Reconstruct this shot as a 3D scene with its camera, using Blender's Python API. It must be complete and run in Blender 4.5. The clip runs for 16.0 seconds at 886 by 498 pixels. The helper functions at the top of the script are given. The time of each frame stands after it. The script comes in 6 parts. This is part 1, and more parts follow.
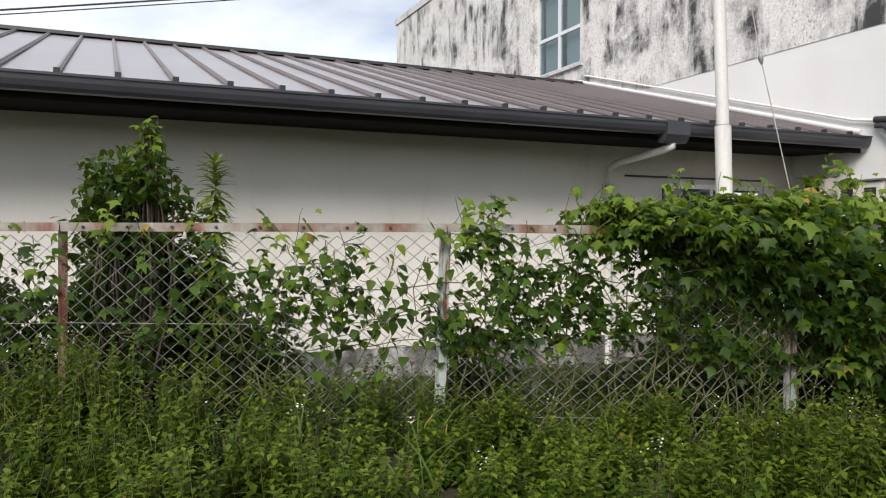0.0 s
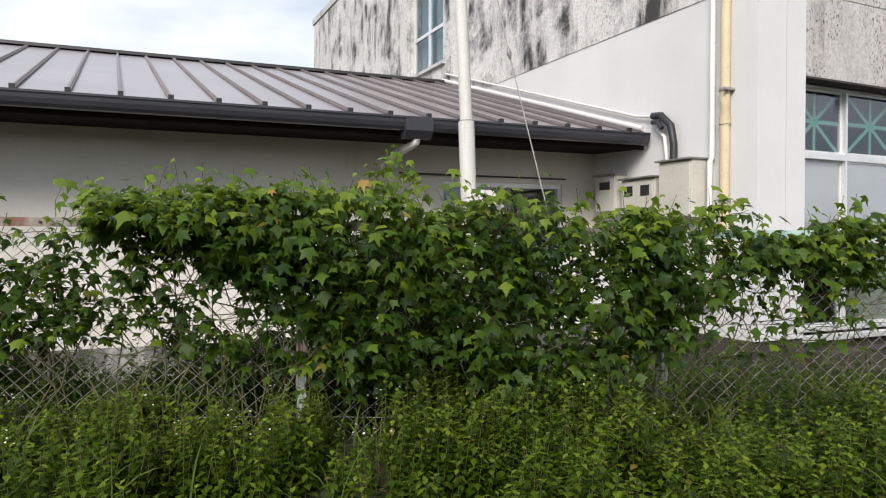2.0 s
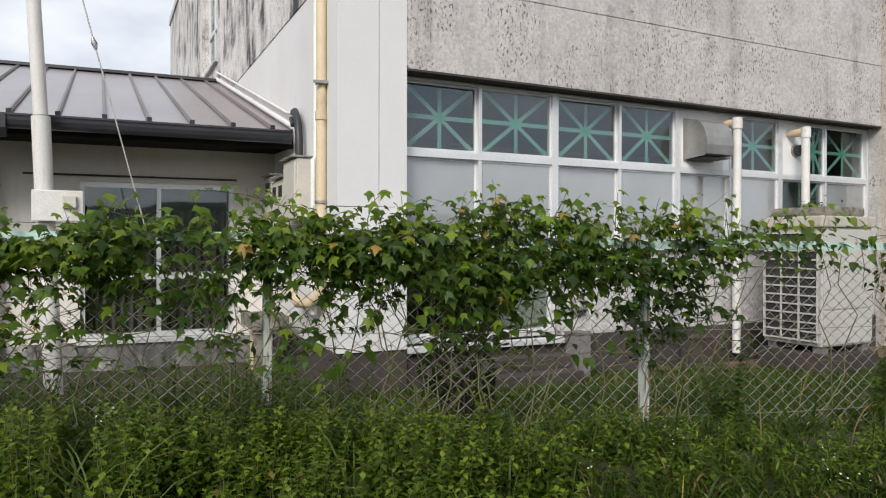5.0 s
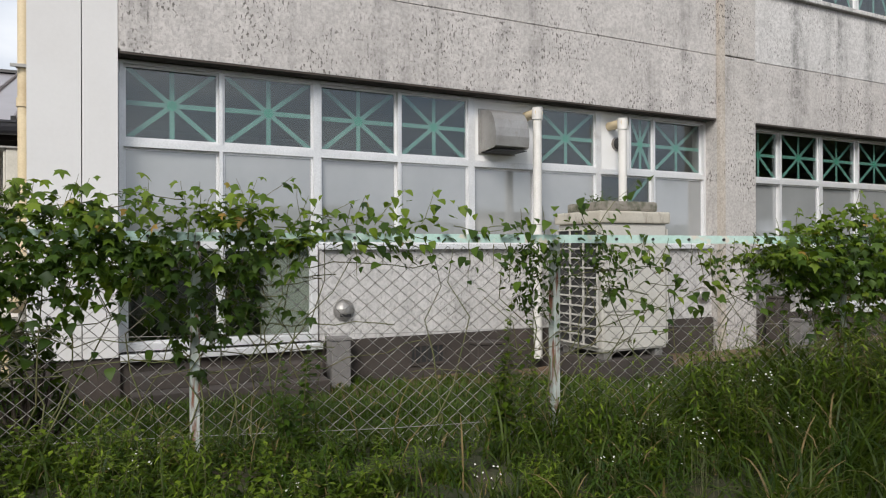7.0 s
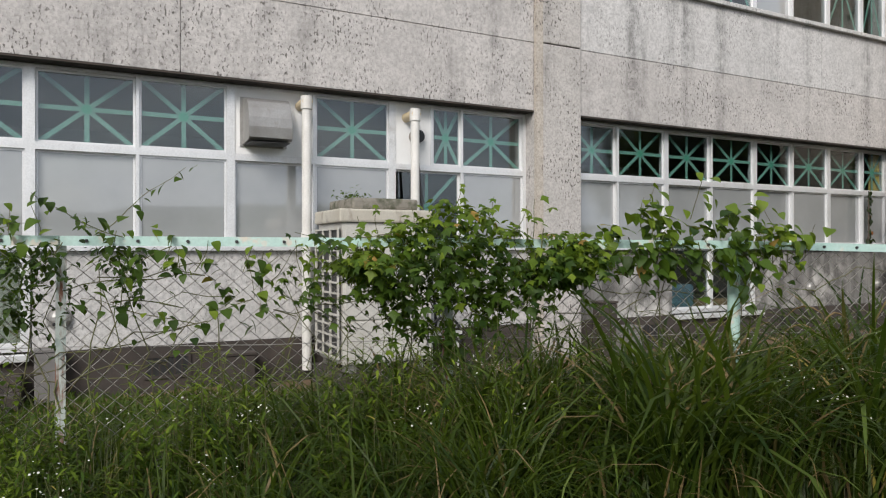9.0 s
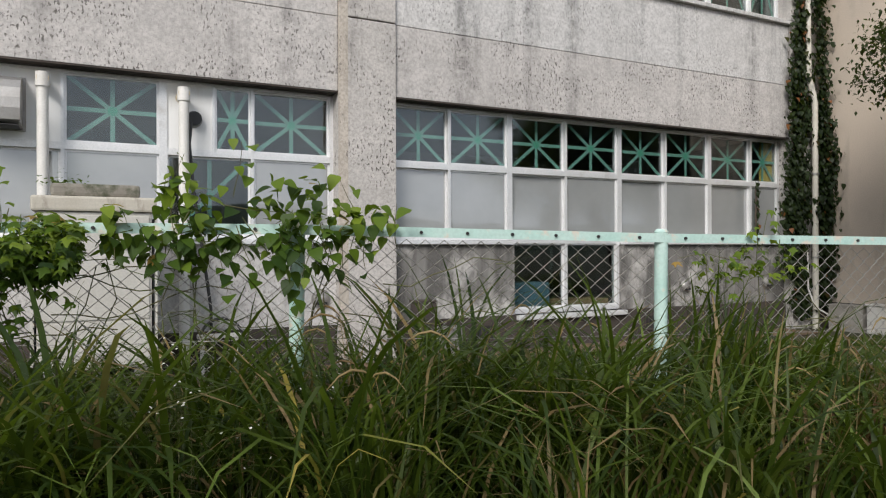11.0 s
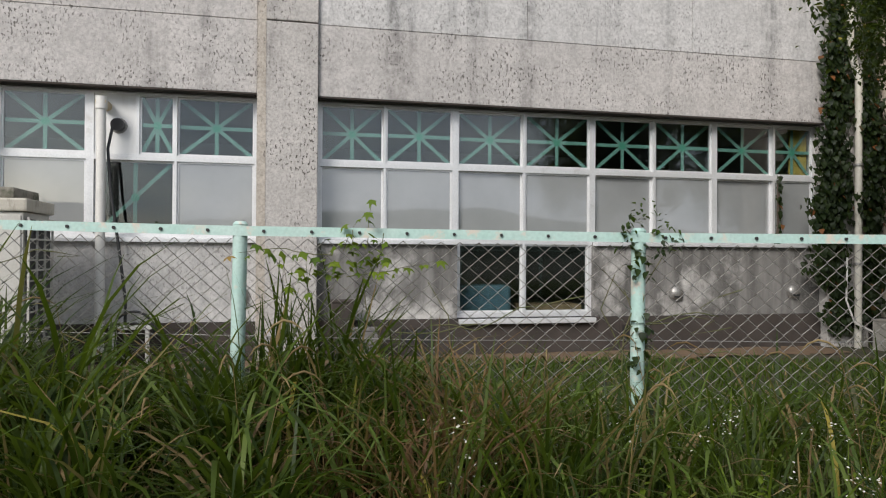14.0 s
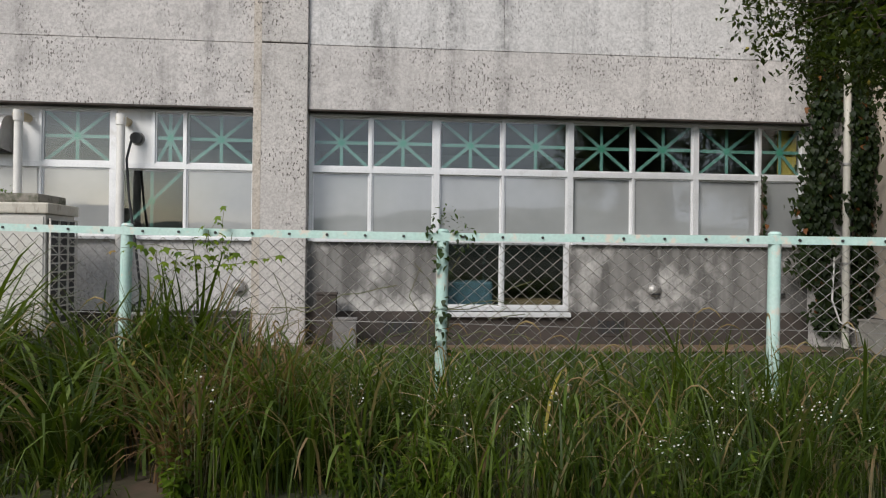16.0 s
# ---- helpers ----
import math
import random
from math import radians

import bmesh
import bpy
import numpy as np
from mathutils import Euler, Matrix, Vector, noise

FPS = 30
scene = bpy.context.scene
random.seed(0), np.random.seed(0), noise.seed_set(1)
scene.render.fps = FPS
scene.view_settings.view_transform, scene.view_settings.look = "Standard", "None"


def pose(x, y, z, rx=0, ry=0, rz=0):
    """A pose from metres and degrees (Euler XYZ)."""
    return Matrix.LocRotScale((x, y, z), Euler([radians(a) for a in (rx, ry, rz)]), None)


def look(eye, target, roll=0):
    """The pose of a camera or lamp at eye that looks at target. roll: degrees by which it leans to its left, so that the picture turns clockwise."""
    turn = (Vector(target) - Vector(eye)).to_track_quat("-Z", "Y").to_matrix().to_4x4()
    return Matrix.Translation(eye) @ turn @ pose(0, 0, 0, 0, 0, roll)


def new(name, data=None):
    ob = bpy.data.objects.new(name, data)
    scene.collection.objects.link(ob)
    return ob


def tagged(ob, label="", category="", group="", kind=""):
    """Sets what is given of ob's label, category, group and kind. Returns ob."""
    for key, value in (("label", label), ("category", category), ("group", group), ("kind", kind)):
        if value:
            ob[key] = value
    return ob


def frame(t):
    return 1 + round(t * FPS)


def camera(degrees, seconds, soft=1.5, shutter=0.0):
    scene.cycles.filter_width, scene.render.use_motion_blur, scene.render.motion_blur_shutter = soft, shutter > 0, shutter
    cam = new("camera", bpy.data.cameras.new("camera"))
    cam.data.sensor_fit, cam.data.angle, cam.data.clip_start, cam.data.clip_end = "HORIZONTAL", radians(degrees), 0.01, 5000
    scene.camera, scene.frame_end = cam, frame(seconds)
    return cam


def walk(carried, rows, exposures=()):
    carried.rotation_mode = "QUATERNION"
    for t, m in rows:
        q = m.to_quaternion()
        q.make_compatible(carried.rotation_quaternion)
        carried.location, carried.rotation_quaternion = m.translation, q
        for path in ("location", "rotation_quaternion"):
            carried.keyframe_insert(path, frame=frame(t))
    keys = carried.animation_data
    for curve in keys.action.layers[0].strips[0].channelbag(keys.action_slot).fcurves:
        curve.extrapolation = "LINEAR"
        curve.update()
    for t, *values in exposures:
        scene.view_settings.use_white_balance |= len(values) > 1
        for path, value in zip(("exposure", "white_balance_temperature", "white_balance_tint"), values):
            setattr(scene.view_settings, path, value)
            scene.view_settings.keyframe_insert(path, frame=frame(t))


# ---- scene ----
cam = camera(64.8, 16.0, soft=1.15)
METRES, EYE, TILT, LEAN, TURN = 19.5, 1.25, 0.0, 0.2, -25.5
EXPOSURES = [(0.0, 0.97), (2.5, 0.95), (4.2, 0.82), (7.5, 0.74), (12.5, 0.73), (14.5, 0.68), (16.0, 0.69)]
ROWS = [
    (0.0, 0.0, 0.0, 0.0, 0.01, -1.02, -0.31),
    (0.5, 0.0373, 0.0019, 0.0005, 0.21, -1.01, -0.27),
    (1.0, 0.0739, 0.001, -0.0009, 0.33, -0.86, -0.21),
    (1.5, 0.1094, 0.0035, -0.0009, 0.17, -0.81, -0.29),
    (2.0, 0.1431, 0.0073, -0.0018, 0.3, -0.81, -0.34),
    (2.5, 0.1797, 0.0133, -0.001, 0.43, -0.85, -0.39),
    (3.0, 0.2164, 0.0181, -0.001, 0.33, -0.84, -0.42),
    (3.5, 0.2522, 0.0229, -0.0013, 0.06, -0.78, -0.46),
    (4.0, 0.2862, 0.0242, -0.0002, -0.2, -0.67, -0.47),
    (6.5, 0.4468, 0.0547, -0.0049, -1.0, 0.11, 0.03),
    (7.0, 0.4801, 0.0607, -0.0049, -1.07, 0.13, -0.0),
    (7.5, 0.512, 0.0698, -0.0049, -1.35, 0.06, -0.07),
    (8.0, 0.5442, 0.0766, -0.0047, -1.46, 0.12, -0.1),
    (8.5, 0.5768, 0.0862, -0.0042, -1.55, 0.07, -0.12),
    (9.0, 0.6087, 0.0931, -0.0035, -1.77, 0.08, -0.11),
    (9.5, 0.6406, 0.1027, -0.0041, -1.77, 0.04, -0.12),
    (10.0, 0.6724, 0.1101, -0.0043, -1.84, 0.02, -0.1),
    (12.5, 0.8225, 0.1583, -0.0101, 0.04, 0.27, 0.06),
    (13.0, 0.8471, 0.1614, -0.0094, 1.6, 0.39, -0.09),
    (13.5, 0.8682, 0.165, -0.0093, 7.5, 0.36, -0.36),
    (14.0, 0.8912, 0.1604, -0.0086, 13.13, 0.33, -0.54),
    (14.5, 0.9091, 0.1517, -0.0088, 18.83, 0.36, -0.82),
    (15.0, 0.9309, 0.1477, -0.0087, 20.67, 0.28, -0.86),
    (15.5, 0.9509, 0.1453, -0.0103, 21.38, 0.18, -0.83),
    (16.0, 0.976, 0.1471, -0.0084, 20.75, 0.14, -0.83),
]
walk(cam, [(t, pose(0, 0, EYE, TILT, LEAN, TURN) @ pose(METRES * x, METRES * y, METRES * z, 90 + pitch, roll, yaw)) for t, x, y, z, yaw, pitch, roll in ROWS],
     exposures=EXPOSURES)

# ---- world and light ----
SUN_ELEV, SUN_AZ = 36.0, 222.0   # degrees; azimuth from +y, clockwise
world = bpy.data.worlds.new("sky")
scene.world = world
world.use_nodes = True
wn, wl = world.node_tree.nodes, world.node_tree.links
wn.clear()
sky = wn.new("ShaderNodeTexSky")
sky.sky_type, sky.sun_disc = "NISHITA", False
sky.sun_elevation, sky.sun_rotation = radians(SUN_ELEV), radians(SUN_AZ)
sky.air_density, sky.dust_density = 1.0, 2.0
tco = wn.new("ShaderNodeTexCoord")
mapn = wn.new("ShaderNodeMapping")
mapn.inputs["Scale"].default_value = (1.0, 1.0, 2.6)
cloud = wn.new("ShaderNodeTexNoise")
cloud.inputs["Scale"].default_value, cloud.inputs["Detail"].default_value, cloud.inputs["Roughness"].default_value = 2.2, 7, 0.55
ramp = wn.new("ShaderNodeValToRGB")
ramp.color_ramp.elements[0].position, ramp.color_ramp.elements[1].position = 0.30, 0.52
cloud2 = wn.new("ShaderNodeTexNoise")
cloud2.inputs["Scale"].default_value, cloud2.inputs["Detail"].default_value = 5.0, 6
ramp2 = wn.new("ShaderNodeValToRGB")
ramp2.color_ramp.elements[0].position, ramp2.color_ramp.elements[1].position = 0.3, 0.7
ramp2.color_ramp.elements[0].color = (3.3, 3.75, 4.5, 1)
ramp2.color_ramp.elements[1].color = (5.6, 5.8, 6.15, 1)
mixc = wn.new("ShaderNodeMix")
mixc.data_type = "RGBA"
bg = wn.new("ShaderNodeBackground")
bg.inputs["Strength"].default_value = 0.10
wout = wn.new("ShaderNodeOutputWorld")
wl.new(tco.outputs["Generated"], mapn.inputs["Vector"])
for n in (cloud, cloud2):
    wl.new(mapn.outputs[0], n.inputs["Vector"])
wl.new(cloud.outputs[0], ramp.inputs[0])
wl.new(cloud2.outputs[0], ramp2.inputs[0])
wl.new(ramp.outputs[0], mixc.inputs[0])
wl.new(sky.outputs[0], mixc.inputs[6])
wl.new(ramp2.outputs[0], mixc.inputs[7])
wl.new(mixc.outputs[2], bg.inputs["Color"])
wl.new(bg.outputs[0], wout.inputs["Surface"])
sun = new("sun", bpy.data.lights.new("sun", "SUN"))
sun.data.energy, sun.data.angle, sun.data.color = 2.1, radians(26), (1.0, 0.96, 0.92)
az, el = radians(SUN_AZ), radians(SUN_ELEV)
sun.matrix_world = look((math.sin(az) * math.cos(el) * 60, math.cos(az) * math.cos(el) * 60, math.sin(el) * 60), (0, 0, 0))


# ---- materials ----
def material(name):
    m = bpy.data.materials.new(name)
    m.use_nodes = True
    nt = m.node_tree
    return m, nt, nt.nodes["Principled BSDF"], nt.nodes["Material Output"]


def noise_node(nt, scale, detail=5, rough=0.55, stretch=(1, 1, 1)):
    tc, mp, n = nt.nodes.new("ShaderNodeTexCoord"), nt.nodes.new("ShaderNodeMapping"), nt.nodes.new("ShaderNodeTexNoise")
    mp.inputs["Scale"].default_value = stretch
    n.inputs["Scale"].default_value, n.inputs["Detail"].default_value, n.inputs["Roughness"].default_value = scale, detail, rough
    nt.links.new(tc.outputs["Object"], mp.inputs["Vector"])
    nt.links.new(mp.outputs[0], n.inputs["Vector"])
    return n.outputs[0]


def steps(nt, socket, lo, hi):
    r = nt.nodes.new("ShaderNodeMapRange")
    r.inputs[1].default_value, r.inputs[2].default_value = lo, hi
    nt.links.new(socket, r.inputs[0])
    return r.outputs[0]


def blend(nt, fac, a, b, mode="MIX"):
    m = nt.nodes.new("ShaderNodeMix")
    m.data_type, m.blend_type = "RGBA", mode
    for slot, v in ((0, fac), (6, a), (7, b)):
        if isinstance(v, bpy.types.NodeSocket):
            nt.links.new(v, m.inputs[slot])
        elif slot == 0:
            m.inputs[0].default_value = v
        else:
            m.inputs[slot].default_value = (*v, 1)
    return m.outputs[2]


def times(nt, a, b):
    m = nt.nodes.new("ShaderNodeMath")
    m.operation = "MULTIPLY"
    for k, v in enumerate((a, b)):
        if isinstance(v, bpy.types.NodeSocket):
            nt.links.new(v, m.inputs[k])
        else:
            m.inputs[k].default_value = v
    return m.outputs[0]


def bump(nt, bsdf, height, strength=0.3, distance=0.01):
    b = nt.nodes.new("ShaderNodeBump")
    b.inputs["Strength"].default_value, b.inputs["Distance"].default_value = strength, distance
    nt.links.new(height, b.inputs["Height"])
    nt.links.new(b.outputs[0], bsdf.inputs["Normal"])


def plain(name, c1, c2, scale=3.0, rough=0.6, metal=0.0, fine=60.0, relief=0.15, stain=None, stain_lo=0.55, stain_hi=0.75, stain_scale=2.0, stretch=(1, 1, 1), speck=0.35):
    """A surface of two tones in patches, fine grain, and stains with a shape of their own."""
    m, nt, b, _ = material(name)
    col = blend(nt, steps(nt, noise_node(nt, scale, 6), 0.3, 0.7), c1, c2)
    grain = noise_node(nt, fine, 4)
    col = blend(nt, times(nt, steps(nt, grain, 0.35, 0.75), speck), col, tuple(0.55 * v for v in c1))
    if stain:
        col = blend(nt, steps(nt, noise_node(nt, stain_scale, 8, 0.65, stretch), stain_lo, stain_hi), col, stain)
    nt.links.new(col, b.inputs["Base Color"])
    b.inputs["Roughness"].default_value, b.inputs["Metallic"].default_value = rough, metal
    bump(nt, b, grain, relief, 0.004)
    return m


def concrete(name, light, dark, pit=0.5, streak=0.35, streak_col=(0.05, 0.048, 0.045), streak_lo=0.5, run=(2.6, 0.09), where_=(5, 0.35, 0.65)):
    """Old washed concrete: patches, pits of lost aggregate, and rain streaks."""
    m, nt, b, _ = material(name)
    col = blend(nt, steps(nt, noise_node(nt, 0.9, 8, 0.6), 0.3, 0.7), light, dark)
    col = blend(nt, times(nt, steps(nt, noise_node(nt, 30, 7, 0.7), 0.42, 0.60), 0.58), col, tuple(0.5 * v for v in light))
    col = blend(nt, times(nt, steps(nt, noise_node(nt, 7, 6, 0.65), 0.45, 0.7), 0.35), col, tuple(0.62 * v for v in dark))
    pits = noise_node(nt, 38, 3, 0.5, (1, 1, 0.55))
    where = steps(nt, noise_node(nt, 1.7, 6, 0.65), 0.44, 0.58)
    spot = times(nt, times(nt, steps(nt, pits, 0.565, 0.62), where), pit)
    col = blend(nt, spot, col, (0.09, 0.08, 0.07))
    runs = times(nt, steps(nt, noise_node(nt, run[0], 6, 0.66, (1, 1, run[1])), streak_lo, streak_lo + 0.16), steps(nt, noise_node(nt, where_[0], 7, 0.7), where_[1], where_[2]))
    col = blend(nt, times(nt, runs, streak), col, streak_col)
    nt.links.new(col, b.inputs["Base Color"])
    b.inputs["Roughness"].default_value = 0.92
    inv = nt.nodes.new("ShaderNodeMath")
    inv.operation = "SUBTRACT"
    inv.inputs[0].default_value = 1.0
    nt.links.new(steps(nt, pits, 0.58, 0.68), inv.inputs[1])
    bump(nt, b, inv.outputs[0], 0.5, 0.008)
    return m


def leafy(name, dark, light, old=(0.30, 0.24, 0.05), old_share=0.012, rough=0.5, through_light=0.35):
    """Leaves: every one its own tone, some of them turning, light passing through."""
    m, nt, b, out = material(name)
    g = nt.nodes.new("ShaderNodeNewGeometry")
    rnd = g.outputs["Random Per Island"]
    col = blend(nt, rnd, dark, light)
    patch = steps(nt, noise_node(nt, 1.6, 4), 0.35, 0.65)
    col = blend(nt, times(nt, patch, 0.4), col, dark)
    far = nt.nodes.new("ShaderNodeMath")
    far.operation = "FRACT"
    nt.links.new(times(nt, rnd, 37.7), far.inputs[0])
    col = blend(nt, steps(nt, far.outputs[0], 1 - old_share, 1 - old_share * 0.6), col, old)
    nt.links.new(col, b.inputs["Base Color"])
    b.inputs["Roughness"].default_value, b.inputs["Specular IOR Level"].default_value = rough, 0.22
    t = nt.nodes.new("ShaderNodeBsdfTranslucent")
    nt.links.new(blend(nt, 0.5, col, (0.22, 0.32, 0.02)), t.inputs["Color"])
    mx = nt.nodes.new("ShaderNodeMixShader")
    mx.inputs[0].default_value = through_light
    nt.links.new(b.outputs[0], mx.inputs[1])
    nt.links.new(t.outputs[0], mx.inputs[2])
    nt.links.new(mx.outputs[0], out.inputs["Surface"])
    return m


def glass(name, tint=(0.75, 0.82, 0.82), base=0.105):
    """A clear pane: reflects more at a glancing angle, lets the rest through."""
    m, nt, b, out = material(name)
    lw, tr, gl, mx = (nt.nodes.new("ShaderNode" + k) for k in ("LayerWeight", "BsdfTransparent", "BsdfGlossy", "MixShader"))
    lw.inputs["Blend"].default_value = 0.5
    p = nt.nodes.new("ShaderNodeMath")
    p.operation = "POWER"
    p.inputs[1].default_value = 5.0
    nt.links.new(lw.outputs["Facing"], p.inputs[0])
    r = nt.nodes.new("ShaderNodeMapRange")
    r.inputs[3].default_value, r.inputs[4].default_value = base, 1.0
    nt.links.new(p.outputs[0], r.inputs[0])
    tr.inputs["Color"].default_value = (*tint, 1)
    gl.inputs["Roughness"].default_value = 0.02
    nt.links.new(r.outputs[0], mx.inputs[0])
    nt.links.new(tr.outputs[0], mx.inputs[1])
    nt.links.new(gl.outputs[0], mx.inputs[2])
    nt.links.new(mx.outputs[0], out.inputs["Surface"])
    return m


M_CONC = concrete("washed_concrete", (0.60, 0.565, 0.54), (0.46, 0.435, 0.415), 0.85, 0.5)
M_COL = concrete("column_concrete", (0.58, 0.545, 0.515), (0.435, 0.41, 0.385), 1.0, 0.5)
M_TAN = concrete("tan_stained_concrete", (0.56, 0.505, 0.44), (0.44, 0.385, 0.325), 0.9, 0.4)
M_UPPER = concrete("upper_concrete", (0.645, 0.625, 0.61), (0.52, 0.505, 0.49), 0.5, 0.75, (0.10, 0.10, 0.095), 0.5)
M_STREAK = concrete("streaked_wall_paint", (0.74, 0.71, 0.68), (0.62, 0.60, 0.57), 0.5, 1.0, (0.04, 0.04, 0.04), 0.42, (3.4, 0.2), (1.5, 0.42, 0.60))
M_DADO = concrete("dado_render", (0.61, 0.59, 0.57), (0.48, 0.465, 0.45), 0.45, 0.3)
def mouldy(name, light, dark, mould, lo=0.44):
    """Render blotched by mould: dark clouds that run downwards, paler where the rain washes."""
    m, nt, b, _ = material(name)
    col = blend(nt, steps(nt, noise_node(nt, 1.3, 7, 0.6), 0.3, 0.7), light, dark)
    cloud_ = steps(nt, noise_node(nt, 1.9, 9, 0.68, (1, 1, 0.7)), lo, lo + 0.14)
    run = steps(nt, noise_node(nt, 4.5, 6, 0.6, (1, 1, 0.10)), 0.30, 0.55)
    soft_ = nt.nodes.new("ShaderNodeMapRange")
    soft_.inputs[3].default_value = 0.55
    nt.links.new(run, soft_.inputs[0])
    col = blend(nt, times(nt, times(nt, cloud_, soft_.outputs[0]), 0.92), col, mould)
    grain = noise_node(nt, 38, 5, 0.65)
    col = blend(nt, times(nt, steps(nt, grain, 0.45, 0.65), 0.5), col, tuple(0.45 * v for v in dark))
    nt.links.new(col, b.inputs["Base Color"])
    b.inputs["Roughness"].default_value = 0.93
    bump(nt, b, grain, 0.4, 0.006)
    return m


M_DADO_DIRTY = mouldy("mouldy_render", (0.58, 0.56, 0.53), (0.42, 0.40, 0.38), (0.05, 0.047, 0.043), 0.345)
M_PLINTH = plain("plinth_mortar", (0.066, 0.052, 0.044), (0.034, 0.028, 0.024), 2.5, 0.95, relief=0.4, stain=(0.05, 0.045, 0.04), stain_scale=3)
M_WHITE = plain("white_wall_paint", (0.65, 0.64, 0.63), (0.60, 0.585, 0.57), 1.2, 0.8, relief=0.08, fine=30, speck=0.06, stain=(0.55, 0.52, 0.46), stain_lo=0.60, stain_hi=0.85, stretch=(1, 1, 0.15))
M_PANEL = plain("white_panel_paint", (0.80, 0.80, 0.79), (0.74, 0.735, 0.72), 1.5, 0.5, relief=0.05, speck=0.05, stain=(0.55, 0.50, 0.44), stain_lo=0.62, stain_hi=0.85, stretch=(1, 1, 0.2))
M_CREAM = plain("cream_render", (0.72, 0.68, 0.62), (0.66, 0.62, 0.555), 1.0, 0.85, relief=0.08, fine=25, speck=0.10, stain=(0.5, 0.45, 0.37), stain_lo=0.58, stain_hi=0.85, stretch=(1, 1, 0.2))
M_BEIGE = plain("beige_wall_paint", (0.56, 0.47, 0.38), (0.48, 0.41, 0.34), 1.0, 0.85, relief=0.1, stain=(0.30, 0.26, 0.22), stain_lo=0.52, stain_hi=0.8, stretch=(1, 1, 0.25))
M_ROOF = plain("roof_sheet", (0.40, 0.36, 0.365), (0.32, 0.285, 0.285), 0.8, 0.30, 0.4, relief=0.03, stain=(0.30, 0.26, 0.235), stain_scale=3)
M_SEAM = plain("seam_sheet", (0.25, 0.21, 0.205), (0.20, 0.17, 0.165), 0.8, 0.4, 0.3, relief=0.03, stain=(0.22, 0.18, 0.16), stain_scale=3)
M_DARK = plain("dark_brown_paint", (0.020, 0.018, 0.018), (0.03, 0.027, 0.026), 3, 0.4, relief=0.05)
M_SOFFIT = plain("soffit_boards", (0.016, 0.013, 0.012), (0.024, 0.020, 0.018), 3, 0.95, relief=0.05)
for _m in (M_SOFFIT,):
    _m.node_tree.nodes["Principled BSDF"].inputs["Specular IOR Level"].default_value = 0.1
M_GUTTER = plain("gutter_plastic", (0.036, 0.036, 0.043), (0.05, 0.049, 0.056), 2, 0.28, relief=0.03)
M_ALU = plain("window_aluminium", (0.80, 0.80, 0.80), (0.72, 0.72, 0.72), 4, 0.4, 0.4, relief=0.04, stain=(0.45, 0.42, 0.38), stain_lo=0.62, stain_hi=0.85)
M_GLASS = glass("window_glass")
M_FROST, _nt, _b, _ = material("frosted_glass")
_b.inputs["Base Color"].default_value = (0.36, 0.37, 0.36, 1)
_b.inputs["Roughness"].default_value = 0.12
_b.inputs["Specular IOR Level"].default_value = 0.9
_c = blend(_nt, steps(_nt, noise_node(_nt, 1.5, 4), 0.3, 0.7), (0.30, 0.308, 0.304), (0.25, 0.258, 0.256))
_b.inputs["Coat Weight"].default_value, _b.inputs["Coat Roughness"].default_value, _b.inputs["Coat IOR"].default_value = 1.0, 0.03, 2.1
_nt.links.new(_c, _b.inputs["Base Color"])
M_TAPE = plain("green_tape", (0.17, 0.34, 0.275), (0.22, 0.40, 0.33), 3, 0.6, relief=0.05)
M_TAPE_HUB = plain("green_tape_layers", (0.09, 0.36, 0.24), (0.11, 0.40, 0.27), 3, 0.6, relief=0.05)
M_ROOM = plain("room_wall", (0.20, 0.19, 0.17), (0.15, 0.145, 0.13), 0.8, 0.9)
M_PVC = plain("white_pvc", (0.72, 0.70, 0.66), (0.62, 0.60, 0.56), 5, 0.5, relief=0.05, stain=(0.40, 0.36, 0.30), stain_lo=0.58, stain_hi=0.8, stretch=(1, 1, 0.2))
M_YPIPE = plain("yellowed_pipe", (0.66, 0.55, 0.36), (0.58, 0.47, 0.30), 3, 0.55, relief=0.06, stain=(0.38, 0.28, 0.16), stain_lo=0.55, stain_hi=0.75)
M_STEEL = plain("galvanised_steel", (0.40, 0.39, 0.375), (0.28, 0.265, 0.245), 5, 0.45, 0.6, relief=0.1, stain=(0.20, 0.15, 0.11), stain_lo=0.55, stain_hi=0.75, stain_scale=4)
M_BEIGEBOX = plain("beige_steel_box", (0.60, 0.57, 0.50), (0.52, 0.49, 0.42), 4, 0.5, relief=0.05, stain=(0.33, 0.27, 0.20), stain_lo=0.6, stain_hi=0.8)
M_ACW = plain("ivory_steel", (0.54, 0.52, 0.475), (0.47, 0.45, 0.405), 3, 0.5, relief=0.05, stain=(0.36, 0.29, 0.21), stain_lo=0.6, stain_hi=0.8, stretch=(1, 1, 0.3))
M_ACRUST = plain("rust_streaked_ivory", (0.52, 0.49, 0.42), (0.44, 0.40, 0.33), 3, 0.6, relief=0.1, stain=(0.13, 0.085, 0.06), stain_lo=0.47, stain_hi=0.6, stain_scale=3.2, stretch=(1, 1, 0.35))
M_MOSS = plain("mossy_concrete", (0.27, 0.25, 0.21), (0.20, 0.18, 0.15), 5, 0.95, relief=0.5, stain=(0.07, 0.075, 0.045), stain_lo=0.45, stain_hi=0.65, stain_scale=8)
M_BLACK = plain("black_rubber", (0.018, 0.018, 0.019), (0.03, 0.03, 0.03), 5, 0.5)
